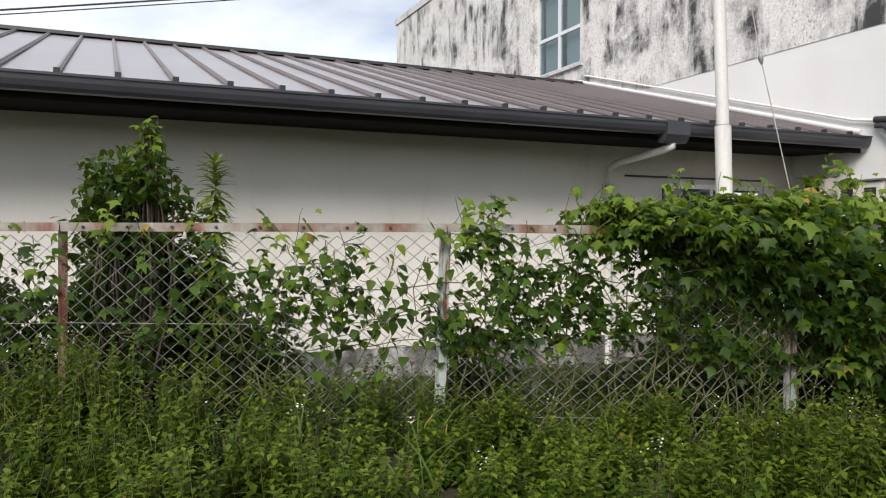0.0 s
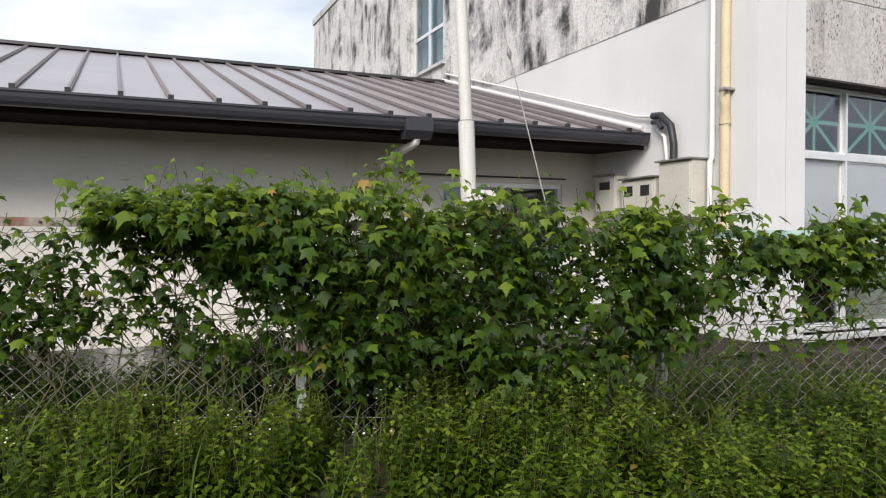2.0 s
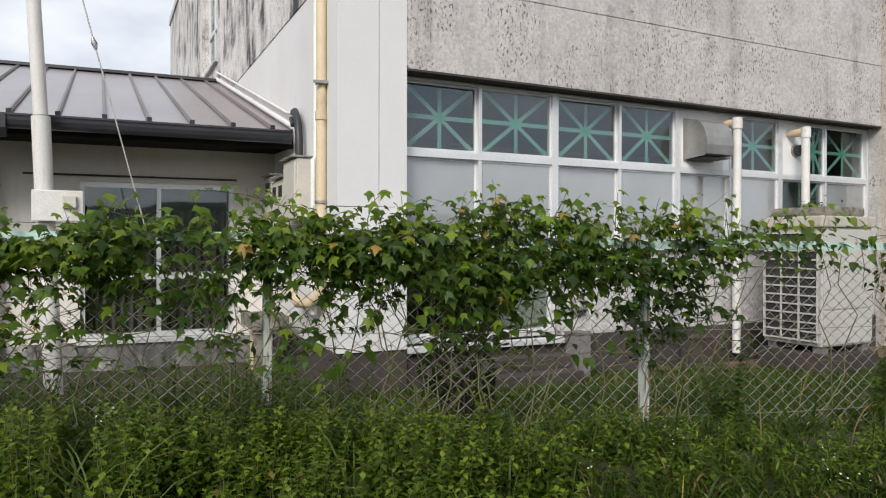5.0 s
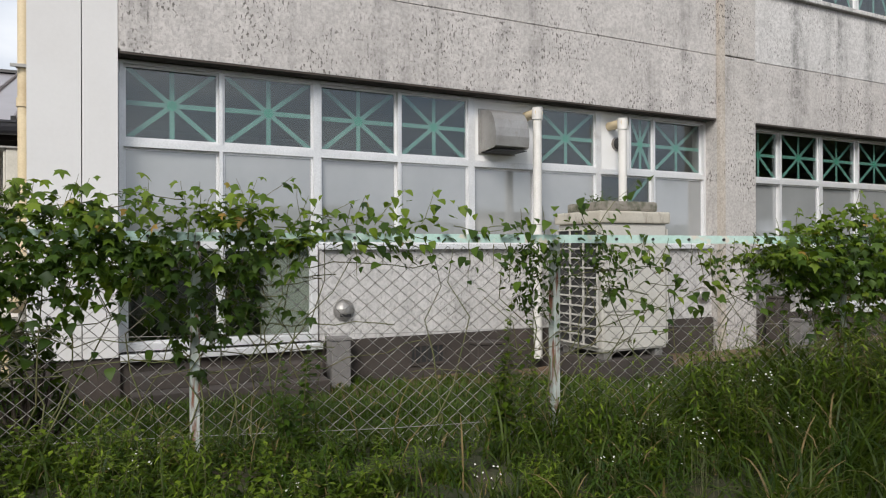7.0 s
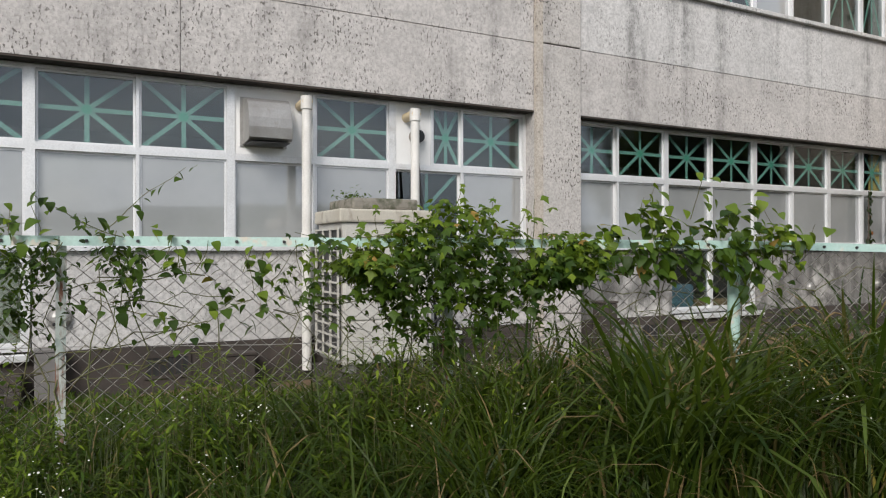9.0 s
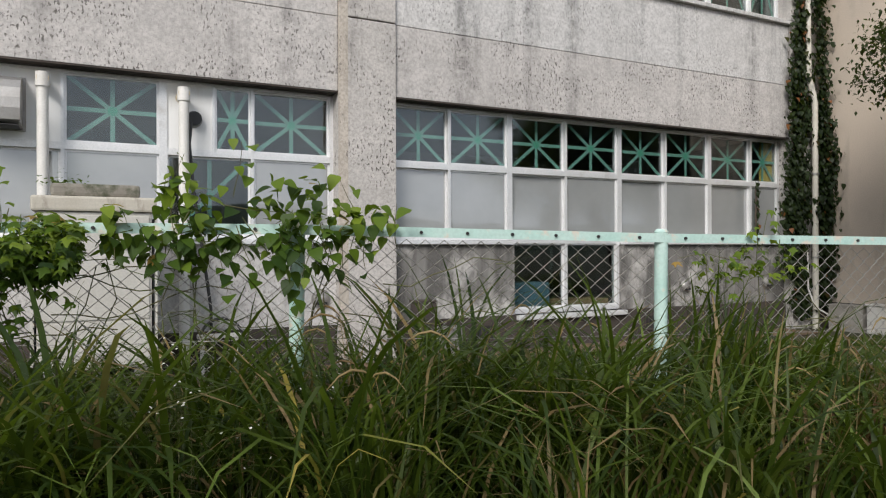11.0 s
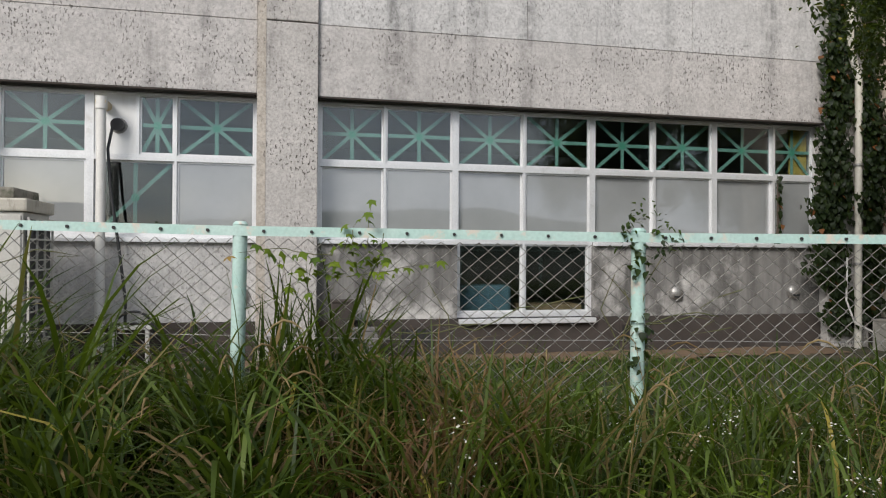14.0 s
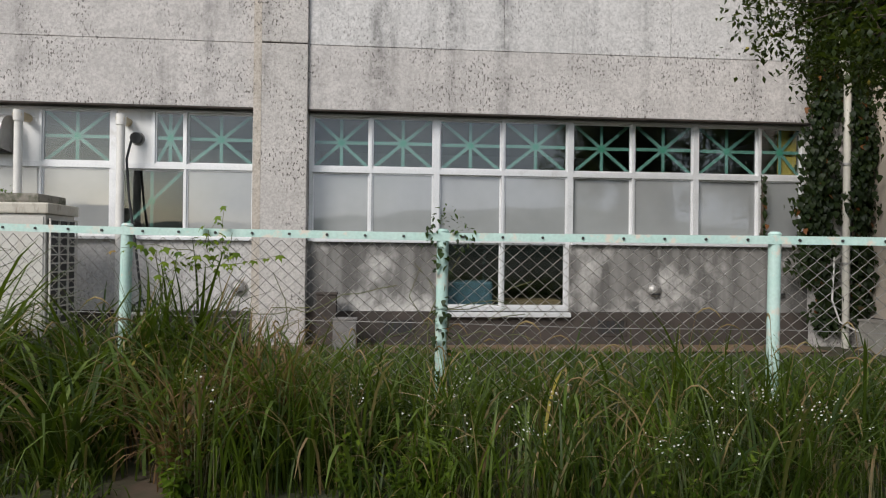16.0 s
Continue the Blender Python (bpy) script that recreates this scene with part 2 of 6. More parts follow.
M_POLE = plain("pole_paint", (0.68, 0.66, 0.62), (0.60, 0.58, 0.54), 2, 0.55, relief=0.05, stain=(0.36, 0.33, 0.28), stain_lo=0.58, stain_hi=0.8, stretch=(14, 14, 1.2))
M_MINT = plain("mint_paint", (0.38, 0.56, 0.50), (0.47, 0.60, 0.55), 5, 0.5, relief=0.1, stain=(0.55, 0.50, 0.42), stain_lo=0.56, stain_hi=0.64, stain_scale=9)
M_RUST = plain("rusty_mint_paint", (0.27, 0.29, 0.26), (0.34, 0.30, 0.25), 6, 0.75, relief=0.3, stain=(0.15, 0.055, 0.03), stain_lo=0.38, stain_hi=0.62, stain_scale=4, stretch=(1, 1, 0.4))
M_POST = plain("chalky_post_paint", (0.33, 0.40, 0.37), (0.44, 0.45, 0.42), 5, 0.7, relief=0.25, stain=(0.17, 0.075, 0.045), stain_lo=0.50, stain_hi=0.60, stain_scale=5, stretch=(6, 6, 0.8))
M_POST_RUST = plain("rusted_post", (0.36, 0.33, 0.30), (0.22, 0.14, 0.10), 5, 0.8, relief=0.35, stain=(0.13, 0.042, 0.024), stain_lo=0.34, stain_hi=0.52, stain_scale=5, stretch=(6, 6, 0.8))
M_WIRE = plain("zinc_wire", (0.50, 0.485, 0.455), (0.33, 0.30, 0.265), 8, 0.5, 0.2, relief=0.0)
M_CLOTH = plain("brown_curtain", (0.14, 0.115, 0.09), (0.09, 0.075, 0.06), 3, 0.95, relief=0.1)
M_BARK = plain("bark", (0.10, 0.075, 0.055), (0.065, 0.05, 0.04), 10, 0.95, relief=0.6)
M_STEM = plain("green_stem", (0.085, 0.11, 0.03), (0.11, 0.085, 0.04), 12, 0.7)
M_SOIL = plain("weedy_ground", (0.045, 0.045, 0.02), (0.032, 0.038, 0.014), 3.0, 0.98, fine=22, relief=0.8, stain=(0.075, 0.05, 0.032), stain_lo=0.52, stain_hi=0.66, stain_scale=1.3)
M_DRY = plain("dry_grass", (0.17, 0.11, 0.062), (0.11, 0.07, 0.042), 6, 0.98, relief=0.6)
M_GREYBLOCK = plain("grey_block", (0.20, 0.19, 0.18), (0.14, 0.13, 0.125), 6, 0.95, relief=0.4, stain=(0.07, 0.065, 0.06))
M_BEIGEBLOCK = plain("weathered_block", (0.36, 0.34, 0.30), (0.27, 0.25, 0.22), 4, 0.95, relief=0.4, stain=(0.12, 0.11, 0.09))
M_ROAD = plain("old_asphalt", (0.058, 0.046, 0.038), (0.042, 0.034, 0.028), 1.5, 0.95, fine=120, relief=0.5, stain=(0.085, 0.066, 0.05), stain_lo=0.55, stain_hi=0.7)
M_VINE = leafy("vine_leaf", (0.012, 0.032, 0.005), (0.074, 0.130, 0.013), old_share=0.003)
# Tone of young shoots, also the light on a vine's upper leaves painted in.
M_VINE_TOP = leafy("young_lit_vine_leaf", (0.06, 0.11, 0.010), (0.185, 0.25, 0.022), old=(0.32, 0.20, 0.05), old_share=0.015)
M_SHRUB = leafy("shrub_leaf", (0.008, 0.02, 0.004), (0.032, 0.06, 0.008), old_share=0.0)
M_HERB = leafy("herb_leaf", (0.023, 0.050, 0.004), (0.105, 0.155, 0.012), old=(0.22, 0.17, 0.05), old_share=0.01)
M_HERB_TOP = leafy("herb_tip", (0.08, 0.125, 0.010), (0.18, 0.24, 0.022), old_share=0.0)
M_GRASS = leafy("grass_blade", (0.011, 0.026, 0.003), (0.064, 0.092, 0.010), old=(0.20, 0.14, 0.065), old_share=0.10, through_light=0.3)
M_LAWN = leafy("short_grass", (0.026, 0.054, 0.005), (0.070, 0.108, 0.011), old=(0.25, 0.17, 0.08), old_share=0.05, through_light=0.25)
M_FRESH = leafy("fresh_blade", (0.036, 0.066, 0.005), (0.105, 0.145, 0.015), old=(0.24, 0.17, 0.08), old_share=0.08, through_light=0.3)
M_IVY = leafy("ivy_leaf", (0.006, 0.013, 0.004), (0.02, 0.034, 0.007), old=(0.16, 0.06, 0.02), old_share=0.03, through_light=0.2)
M_TREE = leafy("tree_leaf", (0.008, 0.016, 0.004), (0.028, 0.04, 0.009), old_share=0.01, through_light=0.25)
M_STRAW = leafy("straw", (0.16, 0.10, 0.05), (0.36, 0.27, 0.13), old_share=0.0)
M_GRASS_PALE = leafy("pale_blade", (0.06, 0.10, 0.012), (0.13, 0.17, 0.04), old_share=0.05, through_light=0.3)
M_PETAL = plain("white_petal", (0.60, 0.59, 0.52), (0.50, 0.49, 0.42), 20, 0.8)


# ---- mesh helpers ----
def part(name, bm, mat, parent=None, label=""):
    me = bpy.data.meshes.new(name)
    bm.normal_update()
    bm.to_mesh(me)
    bm.free()
    me.materials.append(mat)
    ob = new(name, me)
    ob.parent = parent
    return tagged(ob, label)


def thing(name, label, category, group="", kind="", at=(0, 0, 0)):
    ob = new(name)
    ob.empty_display_size = 0.2
    ob.location = at
    return tagged(ob, label, category, group, kind)


def boxes(*specs, bevel=0.0):
    """A bmesh of boxes (x0, x1, y0, y1, z0, z1)."""
    bm = bmesh.new()
    for x0, x1, y0, y1, z0, z1 in specs:
        r = bmesh.ops.create_cube(bm, size=1.0)
        for v in r["verts"]:
            v.co = Vector(((x0 + x1) / 2 + v.co.x * (x1 - x0), (y0 + y1) / 2 + v.co.y * (y1 - y0), (z0 + z1) / 2 + v.co.z * (z1 - z0)))
    if bevel:
        bmesh.ops.bevel(bm, geom=list(bm.edges), offset=bevel, segments=2, affect="EDGES", profile=0.6)
    return bm


def lattice(xs, zs, solid, y0, y1):
    """One connected frame: cells between the lines xs and zs, kept where solid(i, k), from y0 to y1."""
    bm = bmesh.new()
    vs = {}

    def at(i, k, y):
        if (i, k, y) not in vs:
            vs[i, k, y] = bm.verts.new((xs[i], y, zs[k]))
        return vs[i, k, y]

    nx, nz = len(xs) - 1, len(zs) - 1
    full = lambda i, k: 0 <= i < nx and 0 <= k < nz and solid(i, k)
    for i in range(nx):
        for k in range(nz):
            if not full(i, k):
                continue
            bm.faces.new([at(*p, y0) for p in ((i, k), (i + 1, k), (i + 1, k + 1), (i, k + 1))])
            bm.faces.new([at(*p, y1) for p in ((i, k + 1), (i + 1, k + 1), (i + 1, k), (i, k))])
            for di, dk, p, q in ((-1, 0, (i, k + 1), (i, k)), (1, 0, (i + 1, k), (i + 1, k + 1)), (0, -1, (i, k), (i + 1, k)), (0, 1, (i + 1, k + 1), (i, k + 1))):
                if not full(i + di, k + dk):
                    bm.faces.new([at(*p, y0), at(*p, y1), at(*q, y1), at(*q, y0)])
    bmesh.ops.recalc_face_normals(bm, faces=bm.faces)
    return bm


def tube(bm, pts, r, sides=10, caps=True):
    """A pipe along points; r is one radius or one for each point."""
    pts = [Vector(p) for p in pts]
    rs = r if isinstance(r, (list, tuple)) else [r] * len(pts)
    rings = []
    for i, p in enumerate(pts):
        d = (pts[min(i + 1, len(pts) - 1)] - pts[max(i - 1, 0)]).normalized()
        a = d.orthogonal() if abs(d.z) > 0.9 else d.cross(Vector((0, 0, 1)))
        if i and rings:
            a = prev - d * prev.dot(d)
        a.normalize()
        prev = a
        b = d.cross(a)
        rings.append([bm.verts.new(p + rs[i] * (math.cos(q) * a + math.sin(q) * b)) for q in (2 * math.pi * k / sides for k in range(sides))])
    for u, v in zip(rings, rings[1:]):
        for k in range(sides):
            bm.faces.new((u[k], u[(k + 1) % sides], v[(k + 1) % sides], v[k])).smooth = True
    if caps:
        bm.faces.new([bm.verts.new(v.co) for v in rings[0][::-1]])
        bm.faces.new([bm.verts.new(v.co) for v in rings[-1]])
    return bm


def piped(pts, r, sides=10):
    return tube(bmesh.new(), pts, r, sides)


def extruded(profile, x0, x1, y_of=None):
    """A profile of (y, z) carried from x0 to x1; y_of(x) shifts it in y."""
    bm = bmesh.new()
    n = max(1, int(abs(x1 - x0) / 2.0)) if y_of else 1
    rings = []
    for k in range(n + 1):
        x = x0 + (x1 - x0) * k / n
        dy = y_of(x) if y_of else 0.0
        rings.append([bm.verts.new((x, y + dy, z)) for y, z in profile])
    m = len(profile)
    for u, v in zip(rings, rings[1:]):
        for k in range(m):
            bm.faces.new((u[k], u[(k + 1) % m], v[(k + 1) % m], v[k]))
    bm.faces.new(rings[0][::-1])
    bm.faces.new(rings[-1])
    bmesh.ops.recalc_face_normals(bm, faces=bm.faces)
    return bm


def swarm(name, verts, tris, turns, places, mats, parent=None, label="", kind="stuff", pick=None):
    """Many copies of one small shape joined into one mesh: turns (n, 3, 3) with the size in them, places (n, 3)."""
    verts, tris = np.asarray(verts, np.float32), np.asarray(tris, np.int32)
    n, k = len(places), len(verts)
    co = np.einsum("nij,kj->nki", turns, verts) + places[:, None, :]
    idx = (tris[None] + (np.arange(n) * k)[:, None, None]).astype(np.int32)
    return mesh_of(name, co.reshape(-1, 3), idx.reshape(-1, 3), mats, parent, label, kind, None if pick is None else np.repeat(pick, len(tris)))


def mesh_of(name, co, idx, mats, parent=None, label="", kind="stuff", pick=None):
    me = bpy.data.meshes.new(name)
    me.vertices.add(len(co))
    me.vertices.foreach_set("co", np.ascontiguousarray(co, np.float32).ravel())
    me.loops.add(idx.size)
    me.loops.foreach_set("vertex_index", np.ascontiguousarray(idx, np.int32).ravel())
    me.polygons.add(len(idx))
    me.polygons.foreach_set("loop_start", np.arange(0, idx.size, 3, dtype=np.int32))
    me.polygons.foreach_set("use_smooth", np.ones(len(idx), bool))
    for m in mats if isinstance(mats, (list, tuple)) else [mats]:
        me.materials.append(m)
    if pick is not None:
        me.polygons.foreach_set("material_index", np.asarray(pick, np.int32))
    me.update(calc_edges=True)
    me.validate()
    ob = new(name, me)
    ob.parent = parent
    return tagged(ob, label, kind=kind)


def turned(rng, n, tilt_lo, tilt_hi, size_lo, size_hi, face=None, spread=math.pi):
    """Random turns: azimuth about z (round face, within spread), then tilted by so many radians, with a size."""
    azi = rng.uniform(-spread, spread, n) + (face if face is not None else 0.0)
    til, s, rol = rng.uniform(tilt_lo, tilt_hi, n), rng.uniform(size_lo, size_hi, n), rng.uniform(-0.5, 0.5, n)
    ca, sa, ct, st, cr, sr = np.cos(azi), np.sin(azi), np.cos(til), np.sin(til), np.cos(rol), np.sin(rol)
    z, o = np.zeros(n), np.ones(n)
    rz = np.stack([ca, -sa, z, sa, ca, z, z, z, o], 1).reshape(n, 3, 3)
    rx = np.stack([o, z, z, z, ct, -st, z, st, ct], 1).reshape(n, 3, 3)
    ry = np.stack([cr, z, sr, z, o, z, -sr, z, cr], 1).reshape(n, 3, 3)
    return (rz @ rx @ ry) * s[:, None, None]


# Leaf shapes lie along -y from the stalk at the origin, face up, one unit long.
def leaf_shape(outline, fold=0.12, droop=0.18):
    """A leaf from half an outline (x, y): folded along its rib and drooping to the tip."""
    v, f = [], []
    for (x, y) in outline:
        v += [(-x, -y, fold * x - droop * y * y), (0, -y, -droop * y * y), (x, -y, fold * x - droop * y * y)]
    for k in range(len(outline) - 1):
        a, b = 3 * k, 3 * k + 3
        f += [(a, b, a + 1), (b, b + 1, a + 1), (a + 1, b + 1, a + 2), (b + 1, b + 2, a + 2)]
    return v, f


OVATE = leaf_shape([(0.01, 0.0), (0.26, 0.27), (0.20, 0.66), (0.0, 1.0)])
TREE_LEAF = leaf_shape([(0.01, 0.0), (0.25, 0.42), (0.0, 1.0)])
HEART = leaf_shape([(0.14, -0.12), (0.40, -0.04), (0.46, 0.20), (0.34, 0.52), (0.14, 0.84), (0.0, 1.02)], 0.12, 0.28)
LANCE = leaf_shape([(0.01, 0.0), (0.10, 0.25), (0.09, 0.6), (0.0, 1.0)], 0.2, 0.3)


def palmate(lobes, notch, seed):
    """A leaf of five pointed lobes about its heart, dished and drooping at the tips."""
    r = random.Random(seed)
    ring = [(-152, 0.20)]
    for k, (ang, rad) in enumerate(lobes):
        ring.append((ang, rad * r.uniform(0.92, 1.08)))
        if k < len(lobes) - 1:
            ring.append(((ang + lobes[k + 1][0]) / 2, notch * r.uniform(0.9, 1.1)))
    ring.append((152, 0.20))
    v = [(0.0, -0.30, 0.03)]
    for ang, rad in ring:
        x, y = rad * math.sin(radians(ang)), -0.30 - rad * math.cos(radians(ang))
        v.append((x, y, -0.55 * rad * rad * r.uniform(0.7, 1.3) + r.uniform(-0.05, 0.05)))
    f = [(0, k, k + 1) for k in range(1, len(ring))] + [(0, len(ring), 1)]
    return v, f


LOBED = palmate([(-115, 0.44), (-58, 0.64), (0, 0.84), (58, 0.64), (115, 0.44)], 0.37, 4)
TRIFID = palmate([(-70, 0.56), (0, 0.85), (70, 0.56)], 0.40, 9)
SPRAY = leaf_shape([(0.05, 0.0), (0.34, 0.42), (0.0, 1.0)], 0.15, 0.25)


# ---- plan ----
# Fence posts from west to east: x, y, top.
POSTS = [(-2.10, 5.08, 1.31), (-0.23, 4.30, 1.31), (1.69, 3.49, 1.31), (3.51, 2.72, 1.29), (5.43, 2.00, 1.25), (7.27, 1.44, 1.25), (9.44, 0.91, 1.21), (11.40, 0.42, 1.20),
         (13.27, -0.10, 1.19), (14.93, -0.58, 1.18), (16.79, -1.05, 1.14), (18.76, -1.41, 1.12), (20.67, -1.72, 1.12), (22.62, -2.05, 1.11), (24.58, -2.36, 1.10)]
PX, PY, PZ = (np.array(c) for c in zip(*POSTS))


def fence_y(x):
    return np.interp(x, PX, PY)


def fence_top(x):
    return np.interp(x, PX, PZ)


VERGE = np.array([(-3, 0.5), (-0.4, 0.5), (0.5, 0.40), (1.46, 0.27), (2.5, 0.33), (3.4, 0.33), (4.4, 0.39), (5.4, 0.35), (6.4, 0.37), (7.5, 0.29), (8.2, 0.22), (8.7, 0.25), (9.3, 0.21), (10.0, 0.17), (10.9, 0.19), (11.45, 0.42), (12.1, 0.58), (12.8, 0.68),
                  (13.9, 0.80), (15.0, 0.86), (15.7, 0.83), (16.2, 0.79), (16.5, 0.79), (17.3, 0.72), (17.8, 0.70), (18.2, 0.56), (18.9, 0.58), (19.5, 0.60), (21.0, 0.62), (26.0, 0.62)])


def verge_h(x):
    """How high the growth before the fence stands along the walk."""
    return np.interp(x, VERGE[:, 0], VERGE[:, 1])


def ground_z(x, y):
    """Road, verge and yard: the road falls gently to the east, the yard lies a little lower."""
    xc = np.clip(x, -20, 40)
    road_z = 0.10 - 0.0115 * xc
    d = y - fence_y(x)
    inside = np.clip((d - 0.2) / 2.6, 0, 1)
    bank = 0.05 * np.exp(-((d + 0.35) / 0.5) ** 2)
    return road_z * (1 - inside) + (-0.28) * inside + bank


EAVE = lambda x: 5.60 + (8.44 - x) * 0.066      # the annex's eaves line
WEST = 8.45                                      # the main block's west wall
YW, YS, YC, YD = 4.20, 3.95, 3.895, 4.05         # window plane, spandrels, columns, dado

# ---- ground and road ----
gx = np.concatenate([[-900, -300, -100, -40, -20], np.arange(-10, 36.1, 0.4), [45, 70, 130, 300, 900]])
gy = np.concatenate([[-900, -300, -100, -40, -20], np.arange(-12, 14.1, 0.4), [20, 40, 100, 300, 900]])
GX, GY = np.meshgrid(gx, gy, indexing="ij")
rng = np.random.default_rng(3)
GZ = ground_z(GX, GY) + rng.normal(0, 0.008, GX.shape)
nx_, ny_ = GX.shape
ii = (np.arange(nx_ - 1)[:, None] * ny_ + np.arange(ny_ - 1)[None]).ravel()
tri = np.concatenate([np.stack([ii, ii + ny_, ii + ny_ + 1], 1), np.stack([ii, ii + ny_ + 1, ii + 1], 1)])
ground = mesh_of("ground", np.stack([GX, GY, GZ], 2).reshape(-1, 3), tri, M_SOIL, None, "weedy brown and green earth verge and yard", "structure")
tagged(ground, category="ground")


def ribbon(name, d0, d1, lift, mat, label, x0=-40.0, x1=60.0, n=200, edge=0.0, base=None):
    """A strip of ground beside the fence line between offsets d0 and d1 (or beside a wall at y = base)."""
    r = np.random.default_rng(5)
    xs = np.linspace(x0, x1, n)
    ds = np.linspace(0, 1, 9)
    X = np.repeat(xs[:, None], 9, 1)
    wob = r.normal(0, edge, (n, 2))
    lo, hi = d0 + wob[:, :1], d1 + wob[:, 1:]
    Y = (fence_y(X) if base is None else base) + lo + (hi - lo) * ds[None]
    Z = ground_z(X, Y) + lift
    k = (np.arange(n - 1)[:, None] * 9 + np.arange(8)[None]).ravel()
    t = np.concatenate([np.stack([k, k + 9, k + 10], 1), np.stack([k, k + 10, k + 1], 1)])
    return tagged(mesh_of(name, np.stack([X, Y, Z], 2).reshape(-1, 3), t, mat, None, label, "structure"), category=name.split("_")[0])


ribbon("road", -5.8, -1.62, 0.022, M_ROAD, "worn grey asphalt road beside the weedy verge", edge=0.03)
ribbon("dry_strip", -0.75, -0.02, 0.016, M_DRY, "strip of dry brown cut grass along the wall", 8.6, 24.4, 120, 0.05, base=4.0)

# ---- main block ----
block = thing("school_building", "two-storey concrete school block with taped windows and rain-streaked walls", "building", at=(WEST, 4, 0))


def bpart(name, bm, mat, label="", parent=None):
    """A part of the main block; the mesh stays in world coordinates."""
    ob = part(name, bm, mat, parent or block, label)
    if parent is None:
        ob.matrix_parent_inverse = Matrix.Translation(block.location).inverted()
    return ob


TOP = 8.1
# West wall: white below, streaked above, one window opening.
bpart("wall", boxes((WEST, WEST + 0.22, 4.31, 21.2, -0.6, 3.84)), M_WHITE, "white painted side wall")
for ya, yb, za, zb in ((4.31, 11.4, 3.84, TOP), (13.03, 14.35, 3.84, TOP), (14.37, 21.2, 3.84, TOP), (11.4, 13.03, 3.84, 4.70), (11.4, 13.03, 6.5, TOP)):
    bpart("wall", boxes((WEST - 0.012, WEST + 0.22, ya, yb, za, zb)), M_STREAK, "peeling white wall with black rain streaks")
bpart("pilaster", boxes((WEST - 0.07, WEST - 0.012, 13.12, 13.42, 3.9, TOP)), M_STREAK)
bpart("sill", boxes((WEST - 0.08, WEST + 0.1, 11.3, 13.1, 4.64, 4.70)), M_UPPER)
# South-west pier: two white strips with a groove, streaked above.
for xa, xb in ((WEST - 0.004, 8.86), (8.868, 9.155)):
    bpart("corner_pier", boxes((xa, xb, 3.962, 4.3, 0.17, 3.80)), M_WHITE, "white painted corner pier")
bpart("corner_pier", boxes((WEST - 0.012, 9.155, 3.97, 4.3, 3.812, TOP)), M_STREAK)
# Columns.
for x0, x1 in ((16.64, 17.35), (24.52, 25.22)):
    bpart("column", boxes((x0, x1, YC, 4.4, -0.45, 3.79), bevel=0.012), M_COL, "pitted concrete column")
    bpart("column", boxes((x0, x1, YC, 4.4, 3.806, TOP), bevel=0.012), M_COL)
bpart("edge_strip", boxes((16.636, 16.74, YC - 0.004, YC + 0.05, -0.3, TOP - 0.01)), M_TAN, "tan stained strip along the column edge")
# Spandrels and upper panels, butted with open joints over a backing wall.
for x0, x1, lo, hi, mat in ((9.17, 12.36, 2.93, 3.795, M_CONC), (12.367, 16.63, 2.93, 3.795, M_CONC), (9.17, 16.63, 3.804, TOP, M_CONC), (17.36, 20.02, 3.804, 4.80, M_UPPER), (20.027, 22.4, 3.804, 4.80, M_UPPER),
                            (22.407, 24.51, 3.804, 4.80, M_UPPER), (17.36, 24.51, 2.93, 3.795, M_CONC), (17.36, 24.51, 6.75, TOP, M_UPPER)):
    bpart("wall_panel", boxes((x0, x1, YS, 4.3, lo, hi), bevel=0.003), mat)
for xa, xb, zt in ((9.16, 16.64, TOP - 0.05), (17.35, 24.52, 4.79)):
    bpart("backing_wall", boxes((xa, xb, YS + 0.012, 4.28, 2.96, zt)), M_CONC)
    # Thin dark strip added as the shadow along the spandrel's lower edge.
    bpart("shadow_edge", boxes((xa + 0.01, xb - 0.01, YS - 0.006, 4.1, 2.907, 2.927)), M_PLINTH, "dark strip standing for the shadow under the spandrel")
bpart("ledge", boxes((17.30, 24.6, YS - 0.07, 4.3, 4.806, 4.87), bevel=0.01), M_UPPER, "projecting concrete ledge")
# Dado and plinth.
bpart("dado", boxes((11.07, 16.64, YD, 4.28, 0.19, 1.13)), M_DADO, "pale rendered dado")
bpart("dado", boxes((17.35, 19.13, YD, 4.28, 0.19, 1.13)), M_DADO_DIRTY, "dado with black mould streaks")
bpart("dado", boxes((21.02, 24.52, YD, 4.28, 0.19, 1.13)), M_DADO_DIRTY, "dado with black mould streaks")
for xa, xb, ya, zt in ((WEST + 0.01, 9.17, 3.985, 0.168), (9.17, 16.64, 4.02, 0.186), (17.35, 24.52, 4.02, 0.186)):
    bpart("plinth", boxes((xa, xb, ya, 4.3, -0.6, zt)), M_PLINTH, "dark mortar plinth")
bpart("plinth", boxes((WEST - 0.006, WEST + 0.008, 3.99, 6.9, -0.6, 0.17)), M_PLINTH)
bpart("step", boxes((9.25, 11.0, 3.55, 4.0, -0.5, -0.12), bevel=0.01), M_PLINTH, "low concrete step below the sliding doors")
bpart("step", boxes((9.25, 11.0, 3.78, 4.01, -0.12, 0.02), bevel=0.01), M_PLINTH)
